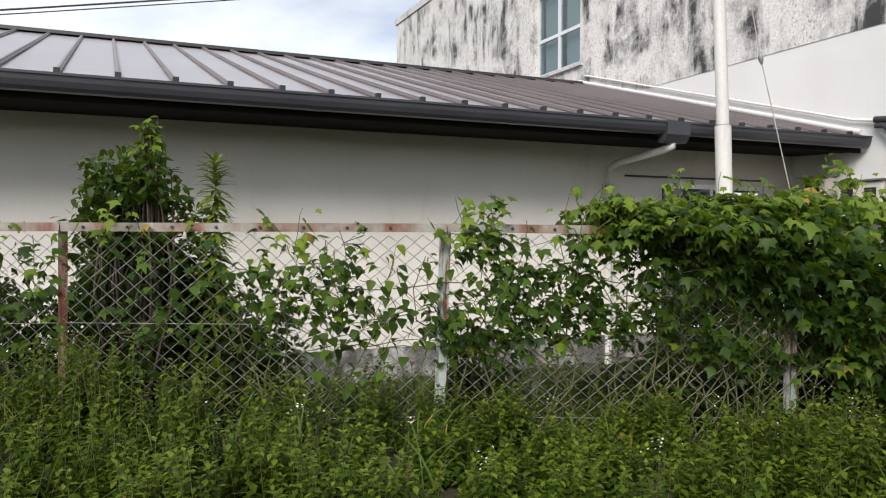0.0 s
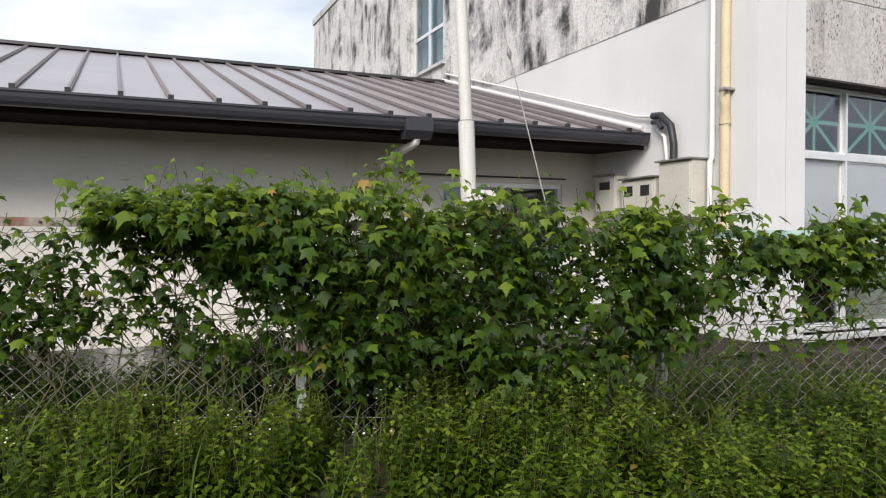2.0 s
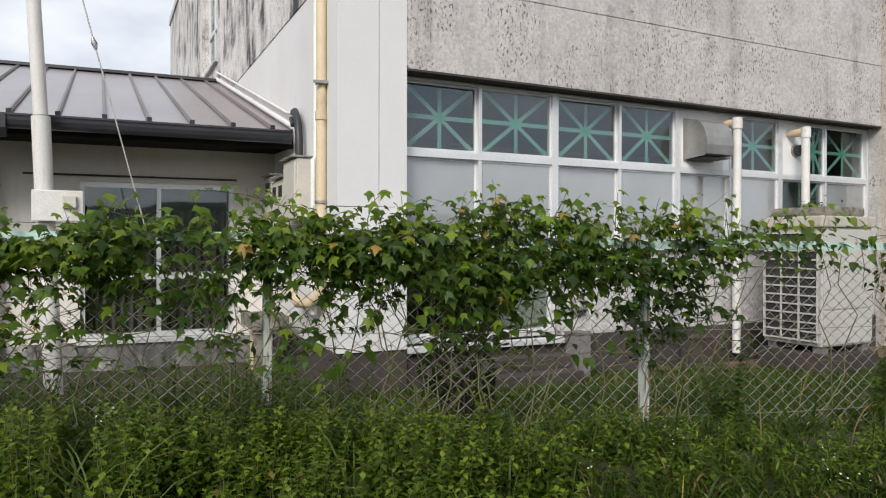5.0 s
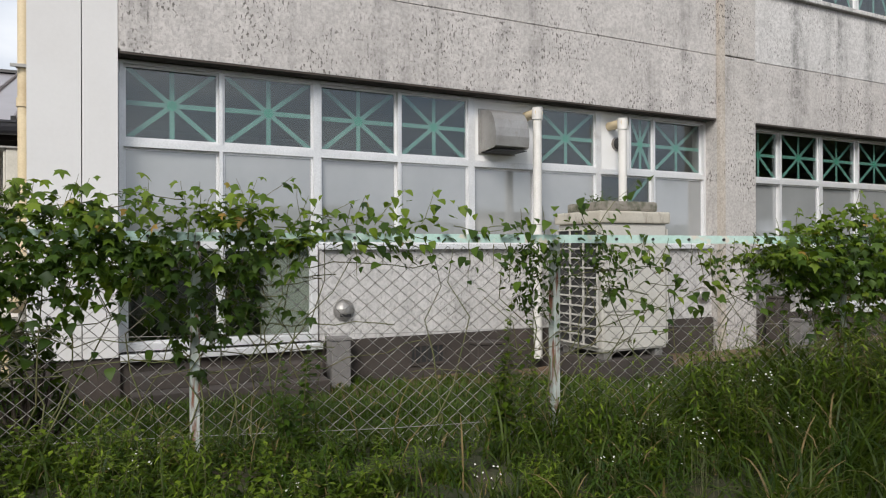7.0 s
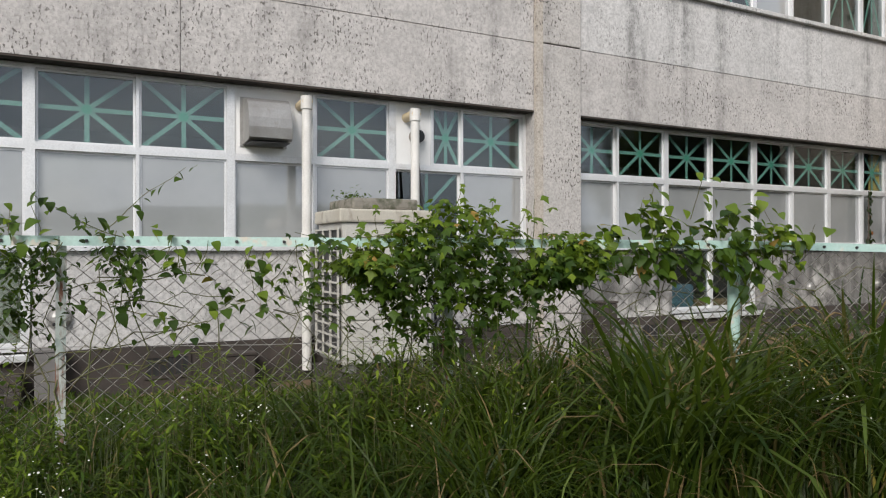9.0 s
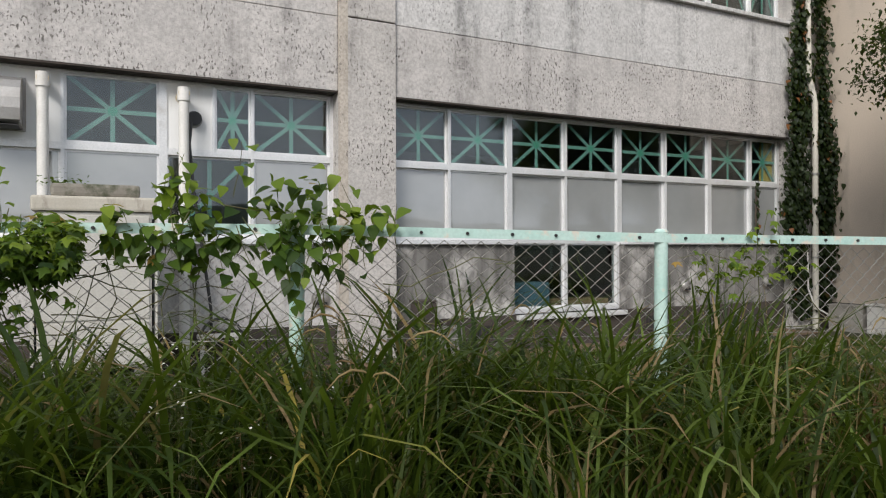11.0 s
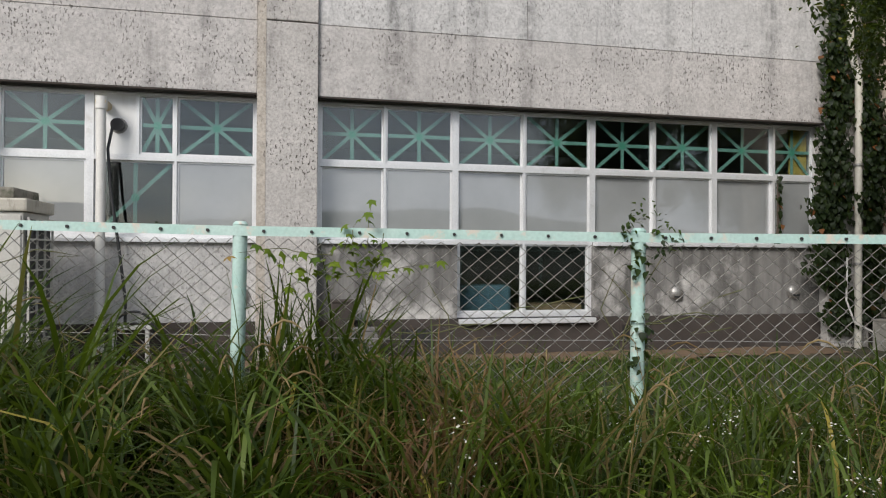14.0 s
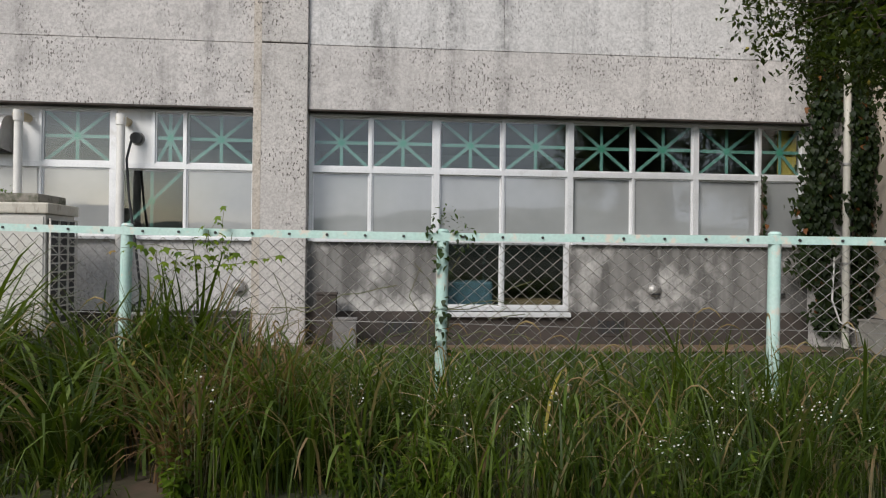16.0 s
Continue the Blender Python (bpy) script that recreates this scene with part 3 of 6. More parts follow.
for x in (12.25, 14.2, 18.6, 21.6):
    cv = bpart("crawl_vent", lattice([x - 0.22, x - 0.19, x + 0.19, x + 0.22], [-0.14, -0.11, 0.07, 0.10], lambda i, k: (i, k) != (1, 1), 4.004, 4.019), M_PLINTH, "dark crawl-space vent")
    part("opening", boxes((x - 0.19, x + 0.19, 4.013, 4.019, -0.11, 0.07)), M_BLACK, cv)
    for q in range(5):
        part("bar", boxes((x - 0.155 + q * 0.07, x - 0.14 + q * 0.07, 4.006, 4.012, -0.11, 0.07)), M_PLINTH, cv)
# Roof, far walls and dark rooms behind the glass.
bpart("roof", boxes((WEST - 0.05, 25.2, 3.84, 21.25, TOP, TOP + 0.18)), M_UPPER)
bpart("wall", boxes((WEST + 0.22, 25.22, 21.0, 21.2, -0.6, TOP)), M_UPPER)
bpart("wall", boxes((25.0, 25.22, 4.4, 21.0, -0.6, TOP)), M_UPPER)
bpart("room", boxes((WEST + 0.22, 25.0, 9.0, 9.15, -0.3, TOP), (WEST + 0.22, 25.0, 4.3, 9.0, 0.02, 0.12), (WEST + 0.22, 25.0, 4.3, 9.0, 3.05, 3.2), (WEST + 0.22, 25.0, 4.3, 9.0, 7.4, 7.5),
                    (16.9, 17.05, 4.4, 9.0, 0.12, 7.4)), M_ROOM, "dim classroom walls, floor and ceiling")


def tape_star(x0, x1, z0, z1, y, arms=("v", "h", "a", "b")):
    """Strips of tape stuck across a pane from inside, crossing at its middle."""
    bm = bmesh.new()
    cx, cz, w = (x0 + x1) / 2, (z0 + z1) / 2, 0.023
    lines = {"v": ((cx, z0), (cx, z1)), "h": ((x0, cz), (x1, cz)), "a": ((x0, z0), (x1, z1)), "b": ((x0, z1), (x1, z0))}
    for k, key in enumerate(arms):
        (ax, az_), (bx, bz) = lines[key]
        d = Vector((bx - ax, 0, bz - az_)).normalized()
        n = Vector((-d.z, 0, d.x)) * w
        a, b, yy = Vector((ax, y + 0.0012 * k, az_)), Vector((bx, y + 0.0012 * k, bz)), Vector((0, 0.0009, 0))
        va = [bm.verts.new(p) for p in (a - n, a + n, b + n, b - n)]
        vb = [bm.verts.new(p + yy) for p in (a - n, a + n, b + n, b - n)]
        bm.faces.new(va)
        bm.faces.new(vb[::-1])
        for i in range(4):
            bm.faces.new((va[i], vb[i], vb[(i + 1) % 4], va[(i + 1) % 4]))
    return bm


def tape_hub(x0, x1, z0, z1, y):
    cx, cz = (x0 + x1) / 2, (z0 + z1) / 2
    return piped([(cx, y, cz), (cx, y + 0.0006, cz)], 0.05, 8)


def window(x0, x1, z0, z1, mids, panes, thick=0.042, parent=None):
    """One window unit: an outer frame with meeting stiles, and its panes. panes: glass, star, frost, open or panel."""
    y0, y1 = YW - 0.055, YW + 0.05
    xs = [x0, x0 + thick] + [v for m in mids for v in (m - 0.016, m + 0.016)] + [x1 - thick, x1]
    zs = [z0, z0 + thick, z1 - thick * 0.7, z1]
    frame_ob = bpart("window", lattice(xs, zs, lambda i, k: k != 1 or i % 2 == 0, y0, y1), M_ALU, "aluminium window frame")
    edges = [x0 + thick] + [v for m in mids for v in (m - 0.016, m + 0.016)] + [x1 - thick]
    for k, kind in enumerate(panes):
        a, b, c, d = edges[2 * k], edges[2 * k + 1], z0 + thick, z1 - thick * 0.7
        yy = YW - 0.02 if k % 2 else YW + 0.012
        if kind == "panel":
            part("infill_panel", boxes((a, b, yy - 0.055, yy + 0.02, c, d)), M_PANEL, frame_ob, "white infill panel")
            continue
        pane = part("pane", boxes((a, b, yy, yy + 0.005, c, d)), M_FROST if kind == "frost" else M_GLASS, frame_ob, "frosted glass pane" if kind == "frost" else "")
        if kind != "frost":
            pane.visible_shadow = False
        sash = lattice([a + 0.001, a + 0.022, b - 0.022, b - 0.001], [c + 0.001, c + 0.026, d - 0.022, d - 0.001], lambda i, k: (i, k) != (1, 1), yy - 0.012, yy + 0.016)
        part("sash", sash, M_ALU, frame_ob)
        if kind in ("star", "half"):
            arms = ("v", "h", "a", "b") if kind == "star" else ("v", "a")
            part("tape", tape_star(a + 0.01, b - 0.01, c, d, yy + 0.008, arms), M_TAPE, frame_ob, "strips of pale green tape")
            part("tape_centre", tape_hub(a, b, c, d, yy + 0.0072), M_TAPE_HUB, frame_ob)
    return frame_ob


BAY1, MID1 = (9.165, 11.05, 12.89, 14.75, 16.64), (10.08, 11.98, 13.80, 15.69)
BAY2, MID2 = (17.355, 19.12, 21.03, 22.88, 24.52), (18.20, 20.06, 21.95, 23.84)
for k in range(4):
    x0, x1, m = BAY1[k], BAY1[k + 1], MID1[k]
    if k == 3:
        window(x0, x1, 2.13, 2.905, [15.27, m], ["panel", "star", "star"])
    else:
        window(x0, x1, 2.13, 2.905, [m], [("star", "star"), ("star", "star"), ("panel", "star")][k])
    window(x0, x1, 1.19, 2.13, [m], [("frost", "frost"), ("frost", "frost"), ("frost", "frost"), ("half", "frost")][k])
    x0, x1, m = BAY2[k], BAY2[k + 1], MID2[k]
    window(x0, x1, 2.13, 2.905, [m], ["star", "star"])
    window(x0, x1, 1.19, 2.13, [m], ["frost", "frost"])
    window(x0, x1, 4.87, 6.75, [m], ["star", "star"] if k % 2 else ["frost", "glass"])
window(9.165, 11.05, 0.19, 1.19, [10.08], ["glass", "glass"], 0.06)
window(19.12, 21.03, 0.19, 1.19, [20.06], ["glass", "glass"], 0.06)
for xa, xb in ((11.055, 16.635), (17.36, 19.115), (21.035, 24.515)):
    bpart("window_sill", boxes((xa, xb, YD - 0.06, YW - 0.057, 1.135, 1.185), bevel=0.006), M_ALU)
for xa, xb in ((9.17, 11.05), (19.14, 21.01)):
    bpart("window_sill", boxes((xa, xb, YD - 0.10, YW - 0.057, 0.12, 0.186), bevel=0.008), M_ALU)
bpart("curtain", boxes((24.16, 24.44, 4.22, 4.25, 1.2, 2.9)), plain("yellow_cloth", (0.55, 0.40, 0.10), (0.48, 0.34, 0.08), 4, 0.9), "yellow curtain behind the glass")
bpart("cupboard", boxes((10.55, 11.0, 4.24, 4.6, 0.13, 1.15)), plain("pale_board", (0.42, 0.40, 0.33), (0.36, 0.34, 0.28), 4, 0.8), "pale board behind the glass")
# Rounded block stands in for the bluish, reflective plastic sheet in this pane.
bpart("blue_sheet_block", boxes((19.22, 19.98, 4.42, 4.8, 0.13, 0.60), bevel=0.05), plain("blue_plastic", (0.11, 0.19, 0.23), (0.07, 0.13, 0.17), 5, 0.5), "blue block standing in for a bluish plastic sheet behind the glass")
bpart("bench", boxes((20.1, 20.95, 4.3, 4.7, 0.13, 0.34), bevel=0.01), plain("bench_wood", (0.30, 0.20, 0.11), (0.24, 0.16, 0.09), 5, 0.6), "low wooden bench behind the glass")
# Side window over the annex roof.
fbm = lattice([11.4, 11.47, 12.18, 12.26, 12.96, 13.03], [4.70, 4.77, 5.45, 5.52, 6.43, 6.5], lambda i, k: i % 2 == 0 or k % 2 == 0, 0.06, 0.12)
for v in fbm.verts:
    v.co = Vector((WEST + v.co.y, v.co.x, v.co.z))
fw = bpart("window", fbm, M_ALU)
for a, b in ((11.47, 12.18), (12.26, 12.96)):
    for c, d in ((4.77, 5.45), (5.52, 6.43)):
        part("pane", boxes((WEST + 0.085, WEST + 0.09, a, b, c, d)), M_GLASS, fw)
    part("curtain", boxes((WEST + 0.2, WEST + 0.21, a + 0.08, b - 0.05, 4.78, 6.4)), plain("pale_curtain", (0.45, 0.47, 0.45), (0.38, 0.40, 0.38), 4, 0.9), fw)

# ---- east wing ----
wing = thing("east_wing", "beige rendered wing projecting beside the ivy-covered corner", "building", at=(25.25, 1.55, 0))
for nm, bm, mt in (("wall", boxes((25.25, 25.5, 1.55, 12, 0.16, 8.1)), M_BEIGE), ("wall", boxes((25.5, 34, 1.55, 1.8, 0.16, 8.1)), M_BEIGE), ("plinth", boxes((25.22, 34, 1.52, 12, -0.6, 0.158)), M_PLINTH), ("roof", boxes((25.2, 34, 1.45, 12, 8.1, 8.25)), M_UPPER)):
    ob = part(nm, bm, mt, wing)
    ob.matrix_parent_inverse = Matrix.Translation(wing.location).inverted()

# ---- annex ----
annex = thing("annex_building", "low cream annex with a brown seamed metal roof and dark gutter", "building", at=(0, 6.5, 0))


def apart_(name, bm, mat, label="", parent=None):
    ob = part(name, bm, mat, parent or annex, label)
    if parent is None:
        ob.matrix_parent_inverse = Matrix.Translation(annex.location).inverted()
    return ob


SLOPE, RUN, EAVE_Z = 0.305, 5.8, 2.50
AX0, AX1 = -7.0, WEST - 0.002
WALL_OFF = 1.0
ww = lambda x: EAVE(x) + WALL_OFF
apart_("wall", extruded([(0, 0.06), (0.2, 0.06), (0.2, 2.6), (0, 2.6)], AX0 + 0.5, 6.24, ww), M_CREAM, "cream rendered wall")
apart_("wall", extruded([(0, 1.93), (0.2, 1.93), (0.2, 2.6), (0, 2.6)], 6.24, 7.95, ww), M_CREAM)
apart_("wall", extruded([(0, 0.06), (0.2, 0.06), (0.2, 2.6), (0, 2.6)], 7.95, AX1, ww), M_CREAM)
apart_("plinth", extruded([(-0.015, -0.6), (0.2, -0.6), (0.2, 0.056), (-0.015, 0.056)], AX0 + 0.5, AX1, ww), M_DADO_DIRTY, "grey mortar plinth")
apart_("roof_sheet", extruded([(0, EAVE_Z), (RUN, EAVE_Z + SLOPE * RUN), (2 * RUN, EAVE_Z), (2 * RUN, EAVE_Z - 0.04), (RUN, EAVE_Z - 0.04 + SLOPE * RUN), (0, EAVE_Z - 0.04)], AX0, AX1, EAVE), M_ROOF, "grey-brown sheet metal")
apart_("ridge_cap", extruded([(RUN - 0.17, EAVE_Z + SLOPE * RUN - 0.02), (RUN - 0.15, EAVE_Z + SLOPE * RUN + 0.035), (RUN, EAVE_Z + SLOPE * RUN + 0.06), (RUN + 0.16, EAVE_Z + SLOPE * RUN - 0.02)], AX0, AX1, EAVE), M_DARK, "dark ridge capping")
apart_("fascia", extruded([(0.03, 2.30), (0.06, 2.30), (0.06, 2.455), (0.03, 2.455)], AX0, AX1, EAVE), M_SOFFIT)
apart_("soffit", extruded([(0.06, 2.315), (WALL_OFF, 2.355), (WALL_OFF, 2.375), (0.06, 2.335)], AX0, AX1, EAVE), M_SOFFIT, "dark brown soffit boards")
g = [(-0.01 - 0.065 + 0.065 * math.cos(a), 2.47 + 0.13 * math.sin(a)) for a in np.linspace(math.pi, 2 * math.pi, 9)]
gi = [(y * 0.9 - 0.0075, z + 0.012) for y, z in g[::-1]]
gut = apart_("gutter", extruded(g + gi, AX0, AX1 - 0.05, EAVE), M_GUTTER, "glossy near-black half-round gutter")
apart_("gutter_rim", extruded([(-0.152, 2.465), (-0.13, 2.465), (-0.13, 2.485), (-0.152, 2.485)], AX0, AX1 - 0.05, EAVE), M_GUTTER)
for x in (8.35, 5.42, 3.55, 1.6, 0.05, -2.0):
    apart_("gutter_joint", extruded([(y * 1.04 + 0.002, z - 0.003) for y, z in g] + [(y, z + 0.004) for y, z in gi], x - 0.05, x + 0.05, EAVE), M_GUTTER)
apart_("gutter_outlet", extruded([(-0.16, 2.475), (-0.155, 2.34), (-0.10, 2.26), (-0.02, 2.26), (0.02, 2.34), (0.02, 2.44)], 5.32, 5.62, EAVE), M_GUTTER, "dark gutter outlet box")
x = 0.064 - 0.4285 * 16
while x < 8.3:
    if x > AX0 + 0.1:
        y = EAVE(x)
        bm = bmesh.new()
        for (a, b, lo, hi) in ((-0.02, 0.02, 0.0, 0.045),):
            z0 = EAVE_Z - 0.004
            vs = [bm.verts.new(p) for p in ((x + a, y - 0.01, z0), (x + b, y - 0.01, z0), (x + b, y - 0.01, z0 + hi), (x + a, y - 0.01, z0 + hi),
                                            (x + a, y + RUN, z0 + SLOPE * RUN), (x + b, y + RUN, z0 + SLOPE * RUN), (x + b, y + RUN, z0 + SLOPE * RUN + hi), (x + a, y + RUN, z0 + SLOPE * RUN + hi))]
            for q in ((0, 1, 2, 3), (7, 6, 5, 4), (0, 4, 5, 1), (1, 5, 6, 2), (2, 6, 7, 3), (3, 7, 4, 0)):
                bm.faces.new([vs[k] for k in q])
        bmesh.ops.bevel(bm, geom=list(bm.edges), offset=0.012, segments=2, affect="EDGES")
        seam = apart_("roof_seam", bm, M_SEAM)
        part("seam_end", boxes((x - 0.024, x + 0.024, y - 0.028, y + 0.02, EAVE_Z - 0.01, EAVE_Z + 0.05)), M_DARK, seam, "dark seam end cap")
    x += 0.4285
# Flashing and conduit up the main block's wall.
fl = bmesh.new()
tube(fl, [(WEST - 0.02, 5.62, 2.56), (WEST - 0.02, 11.4, 4.33)], 0.036, 6)
apart_("flashing", fl, M_WHITE, "pale wall flashing")
apart_("conduit", piped([(WEST - 0.05, 5.35, 2.66), (WEST - 0.05, 5.7, 2.72), (WEST - 0.05, 11.2, 4.41)], 0.018, 8), M_PVC)
# Window of the annex.
yw = ww(7.1)
aw = apart_("window", extruded([(0.03, 0.08), (0.11, 0.08), (0.11, 0.15), (0.03, 0.15)], 6.24, 7.95, ww), M_ALU, "aluminium sliding window")
for nm, bm in (("window_head", extruded([(0.03, 1.87), (0.11, 1.87), (0.11, 1.93), (0.03, 1.93)], 6.24, 7.95, ww)), ("transom", extruded([(0.03, 0.78), (0.11, 0.78), (0.11, 0.86), (0.03, 0.86)], 6.24, 7.95, ww)),
               ("window_sill", extruded([(-0.05, 0.03), (0.1, 0.03), (0.1, 0.078), (-0.05, 0.078)], 6.2, 7.99, ww))):
    part(nm, bm, M_ALU, aw)
for xa, xb in ((6.24, 6.29), (7.06, 7.11), (7.90, 7.95)):
    part("stile", boxes((xa, xb, ww(xa) + 0.03, ww(xa) + 0.11, 0.15, 1.87)), M_ALU, aw)
for xa, xb in ((6.29, 7.06), (7.11, 7.90)):
    for za, zb in ((0.15, 0.78), (0.86, 1.87)):
        p_ = part("pane", boxes((xa, xb, ww(7.1) + 0.06, ww(7.1) + 0.065, za, zb)), M_GLASS, aw)
        p_.visible_shadow = False
cur = bmesh.new()
pts = [(6.25 + 0.02 * k, ww(7.1) + 0.26 + 0.03 * math.sin(k * 1.3), 0) for k in range(86)]
for (xa, ya, _), (xb, yb, _) in zip(pts, pts[1:]):
    va = [cur.verts.new(q) for q in ((xa, ya, 0.1), (xb, yb, 0.1), (xb, yb, 1.62), (xa, ya, 1.62))]
    cur.faces.new(va)
bmesh.ops.remove_doubles(cur, verts=cur.verts, dist=0.0005)
part("curtain", cur, M_CLOTH, aw, "drawn brown curtain")
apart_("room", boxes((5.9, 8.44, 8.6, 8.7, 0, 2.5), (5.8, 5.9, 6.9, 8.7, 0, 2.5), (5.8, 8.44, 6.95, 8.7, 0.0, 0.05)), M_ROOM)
# Downpipe from the gutter to the wall.
gx_ = 5.47
apart_("downpipe", piped([(gx_, EAVE(gx_) - 0.06, 2.33), (gx_, EAVE(gx_) - 0.06, 2.23), (gx_ - 0.02, EAVE(gx_) + 0.05, 2.2), (gx_ - 0.05, ww(gx_) - 0.18, 2.12), (gx_ - 0.06, ww(gx_) - 0.08, 2.05), (gx_ - 0.06, ww(gx_) - 0.08, -0.3)], 0.042, 12), M_PVC, "white downpipe with a swan neck")
apart_("pipe_clip", piped([(gx_ - 0.06, ww(gx_) - 0.08, 1.84), (gx_ - 0.06, ww(gx_) - 0.08, 1.87)], 0.05, 10), M_DARK)
apart_("conduit", piped([(gx_ + 0.2, ww(6) - 0.02, 2.0), (7.98, ww(8) - 0.02, 2.0)], 0.012, 6), M_DARK)

# ---- pole and its wires ----
pole = thing("utility_pole", "slim pale painted pole leaning slightly before the eaves", "pole", at=(6.03, 5.48, -0.3))
for nm, bm, mt in (("lower_shaft", piped([(6.04, 5.48, -0.35), (5.93, 5.48, 2.44)], 0.085, 16), M_POLE), ("upper_shaft", piped([(5.93, 5.48, 2.44), (5.66, 5.48, 7.6)], [0.066, 0.055], 16), M_POLE),
                   ("collar", piped([(5.932, 5.48, 2.39), (5.929, 5.48, 2.455)], 0.074, 16), M_STEEL), ("meter_board", boxes((5.86, 6.30, 5.33, 5.38, 1.42, 1.72), bevel=0.01), M_PVC),
                   ("meter", boxes((6.12, 6.24, 5.29, 5.33, 1.55, 1.67), bevel=0.008), M_BEIGEBOX), ("bracket", boxes((5.94, 6.06, 5.378, 5.42, 1.5, 1.66)), M_STEEL)):
    o_ = part(nm, bm, mt, pole)
    o_.matrix_parent_inverse = Matrix.Translation(pole.location).inverted()
stay = thing("stay_wire", "thin steel stay wire with a porcelain insulator", "wire", at=(6.5, 5.1, 1.6))
for nm, bm, mt in (("wire", piped([(5.80, 5.45, 5.6), (6.40, 5.40, 3.19), (6.86, 5.27, 1.35)], 0.007, 6), M_WIRE), ("insulator", piped([(6.385, 5.40, 3.25), (6.40, 5.40, 3.19), (6.415, 5.398, 3.13)], [0.012, 0.03, 0.012], 8), M_STEEL)):
    o_ = part(nm, bm, mt, stay)
    o_.matrix_parent_inverse = Matrix.Translation(stay.location).inverted()
far = thing("utility_pole", "slim pole carrying the service cables west of the annex", "pole", at=(-8.5, 9.0, -0.3))
local_far = part("shaft", piped([(-8.5, 9.0, -0.4), (-8.5, 9.0, 5.7)], [0.1, 0.08], 12), M_POLE, far)
local_far.matrix_parent_inverse = Matrix.Translation(far.location).inverted()
for k in range(2):
    cab = [(x, 9.0, 3.67 + 0.212 * (x + 1.03) + (0.06 * (x + 1.03) ** 2 if x < -1.03 else 0.0) + 0.05 * k) for x in np.linspace(-8.5, 8.46, 41)]
    tagged(part("overhead_cable", piped(cab, 0.011 if k else 0.007, 6), M_BLACK), "thin black service cable passing over the annex roof", "cable", "overhead cables")


def local(parent_ob, *items):
    """Parts given in world coordinates, put under a thing."""
    made = []
    for nm, bm, mt, *lab in items:
        o = part(nm, bm, mt, parent_ob, lab[0] if lab else "")
        o.matrix_parent_inverse = Matrix.Translation(parent_ob.location).inverted()
        made.append(o)
    return made


# ---- fittings on the west wall ----
dp = thing("rain_downpipe", "yellowed rain downpipe with rusty clips on the white wall", "downpipe", at=(8.36, 4.22, 0))
local(dp, ("pipe", piped([(8.40, 4.33, 0.95), (8.40, 4.33, 7.9)], 0.052, 14), M_YPIPE), ("pipe", piped([(8.37, 4.50, 0.5), (8.37, 4.50, 2.05), (8.40, 4.50, 2.08), (8.40, 4.50, 7.9)], 0.032, 10), M_PVC),
      ("shoe", piped([(8.40, 4.33, 0.97), (8.38, 4.34, 0.72), (8.33, 4.42, 0.62), (8.28, 4.75, 0.60), (8.28, 5.05, 0.68)], 0.056, 12), M_YPIPE), *[("clip", piped([(8.40, 4.33, z), (8.40, 4.33, z + 0.03)], 0.064, 12), M_STEEL) for z in (1.6, 2.77, 4.4)],
      ("socket", piped([(8.40, 4.33, 2.42), (8.40, 4.33, 2.5)], 0.062, 14), M_YPIPE), ("stand_off", boxes((8.30, 8.45, 4.24, 4.27, 2.765, 2.79)), M_STEEL))


def meter_box(x0, x1, y0, y1, z0, z1, panes, label):
    t = thing("meter_box", label, "meter box", "meter boxes", at=(x1, (y0 + y1) / 2, z0))
    items = [("body", boxes((x0 + 0.03, x1, y0, y1, z0, z1), bevel=0.01), M_BEIGEBOX), ("door", boxes((x0 + 0.008, x0 + 0.029, y0 + 0.015, y1 - 0.015, z0 + 0.015, z1 - 0.02), bevel=0.006), M_BEIGEBOX),
             ("rain_hood", boxes((x0 - 0.03, x1, y0 - 0.02, y1 + 0.02, z1 + 0.002, z1 + 0.022), bevel=0.004), M_STEEL)]
    for k in range(panes):
        w = (y1 - y0) / panes
        items.append(("sight_glass", boxes((x0, x0 + 0.007, y0 + w * k + 0.25 * w, y0 + w * k + 0.75 * w, z0 + 0.62 * (z1 - z0), z1 - 0.08)), M_BLACK))
    local(t, *items)


meter_box(8.20, WEST - 0.005, 4.62, 5.12, 1.45, 2.08, 0, "beige steel switch box under a steel rain hood")
meter_box(8.23, WEST - 0.005, 5.22, 5.80, 1.40, 1.93, 2, "beige steel meter box with two sight glasses")
meter_box(8.26, WEST - 0.005, 5.95, 6.35, 1.55, 2.02, 1, "beige steel meter box below the dark eaves")
hose = thing("cable_bend", "thick black cable sleeves bending down the white wall", "cable", at=(8.40, 5.2, 2.1))
local(hose, ("sleeve", piped([(8.40, 5.42, 2.68), (8.37, 5.25, 2.66), (8.36, 5.08, 2.52), (8.36, 5.03, 2.3), (8.36, 5.03, 2.1)], 0.042, 10), M_BLACK), ("sleeve", piped([(8.38, 5.40, 2.60), (8.34, 5.27, 2.58), (8.34, 5.2, 2.50)], 0.03, 8), M_BLACK),
      ("sleeve", piped([(8.41, 5.35, 2.52), (8.40, 5.22, 2.40), (8.40, 5.18, 2.12)], 0.024, 8), M_PVC))
stump = thing("timber_post", "short weathered timber post and stacked planks by the wall", "post", at=(8.1, 5.9, -0.3))
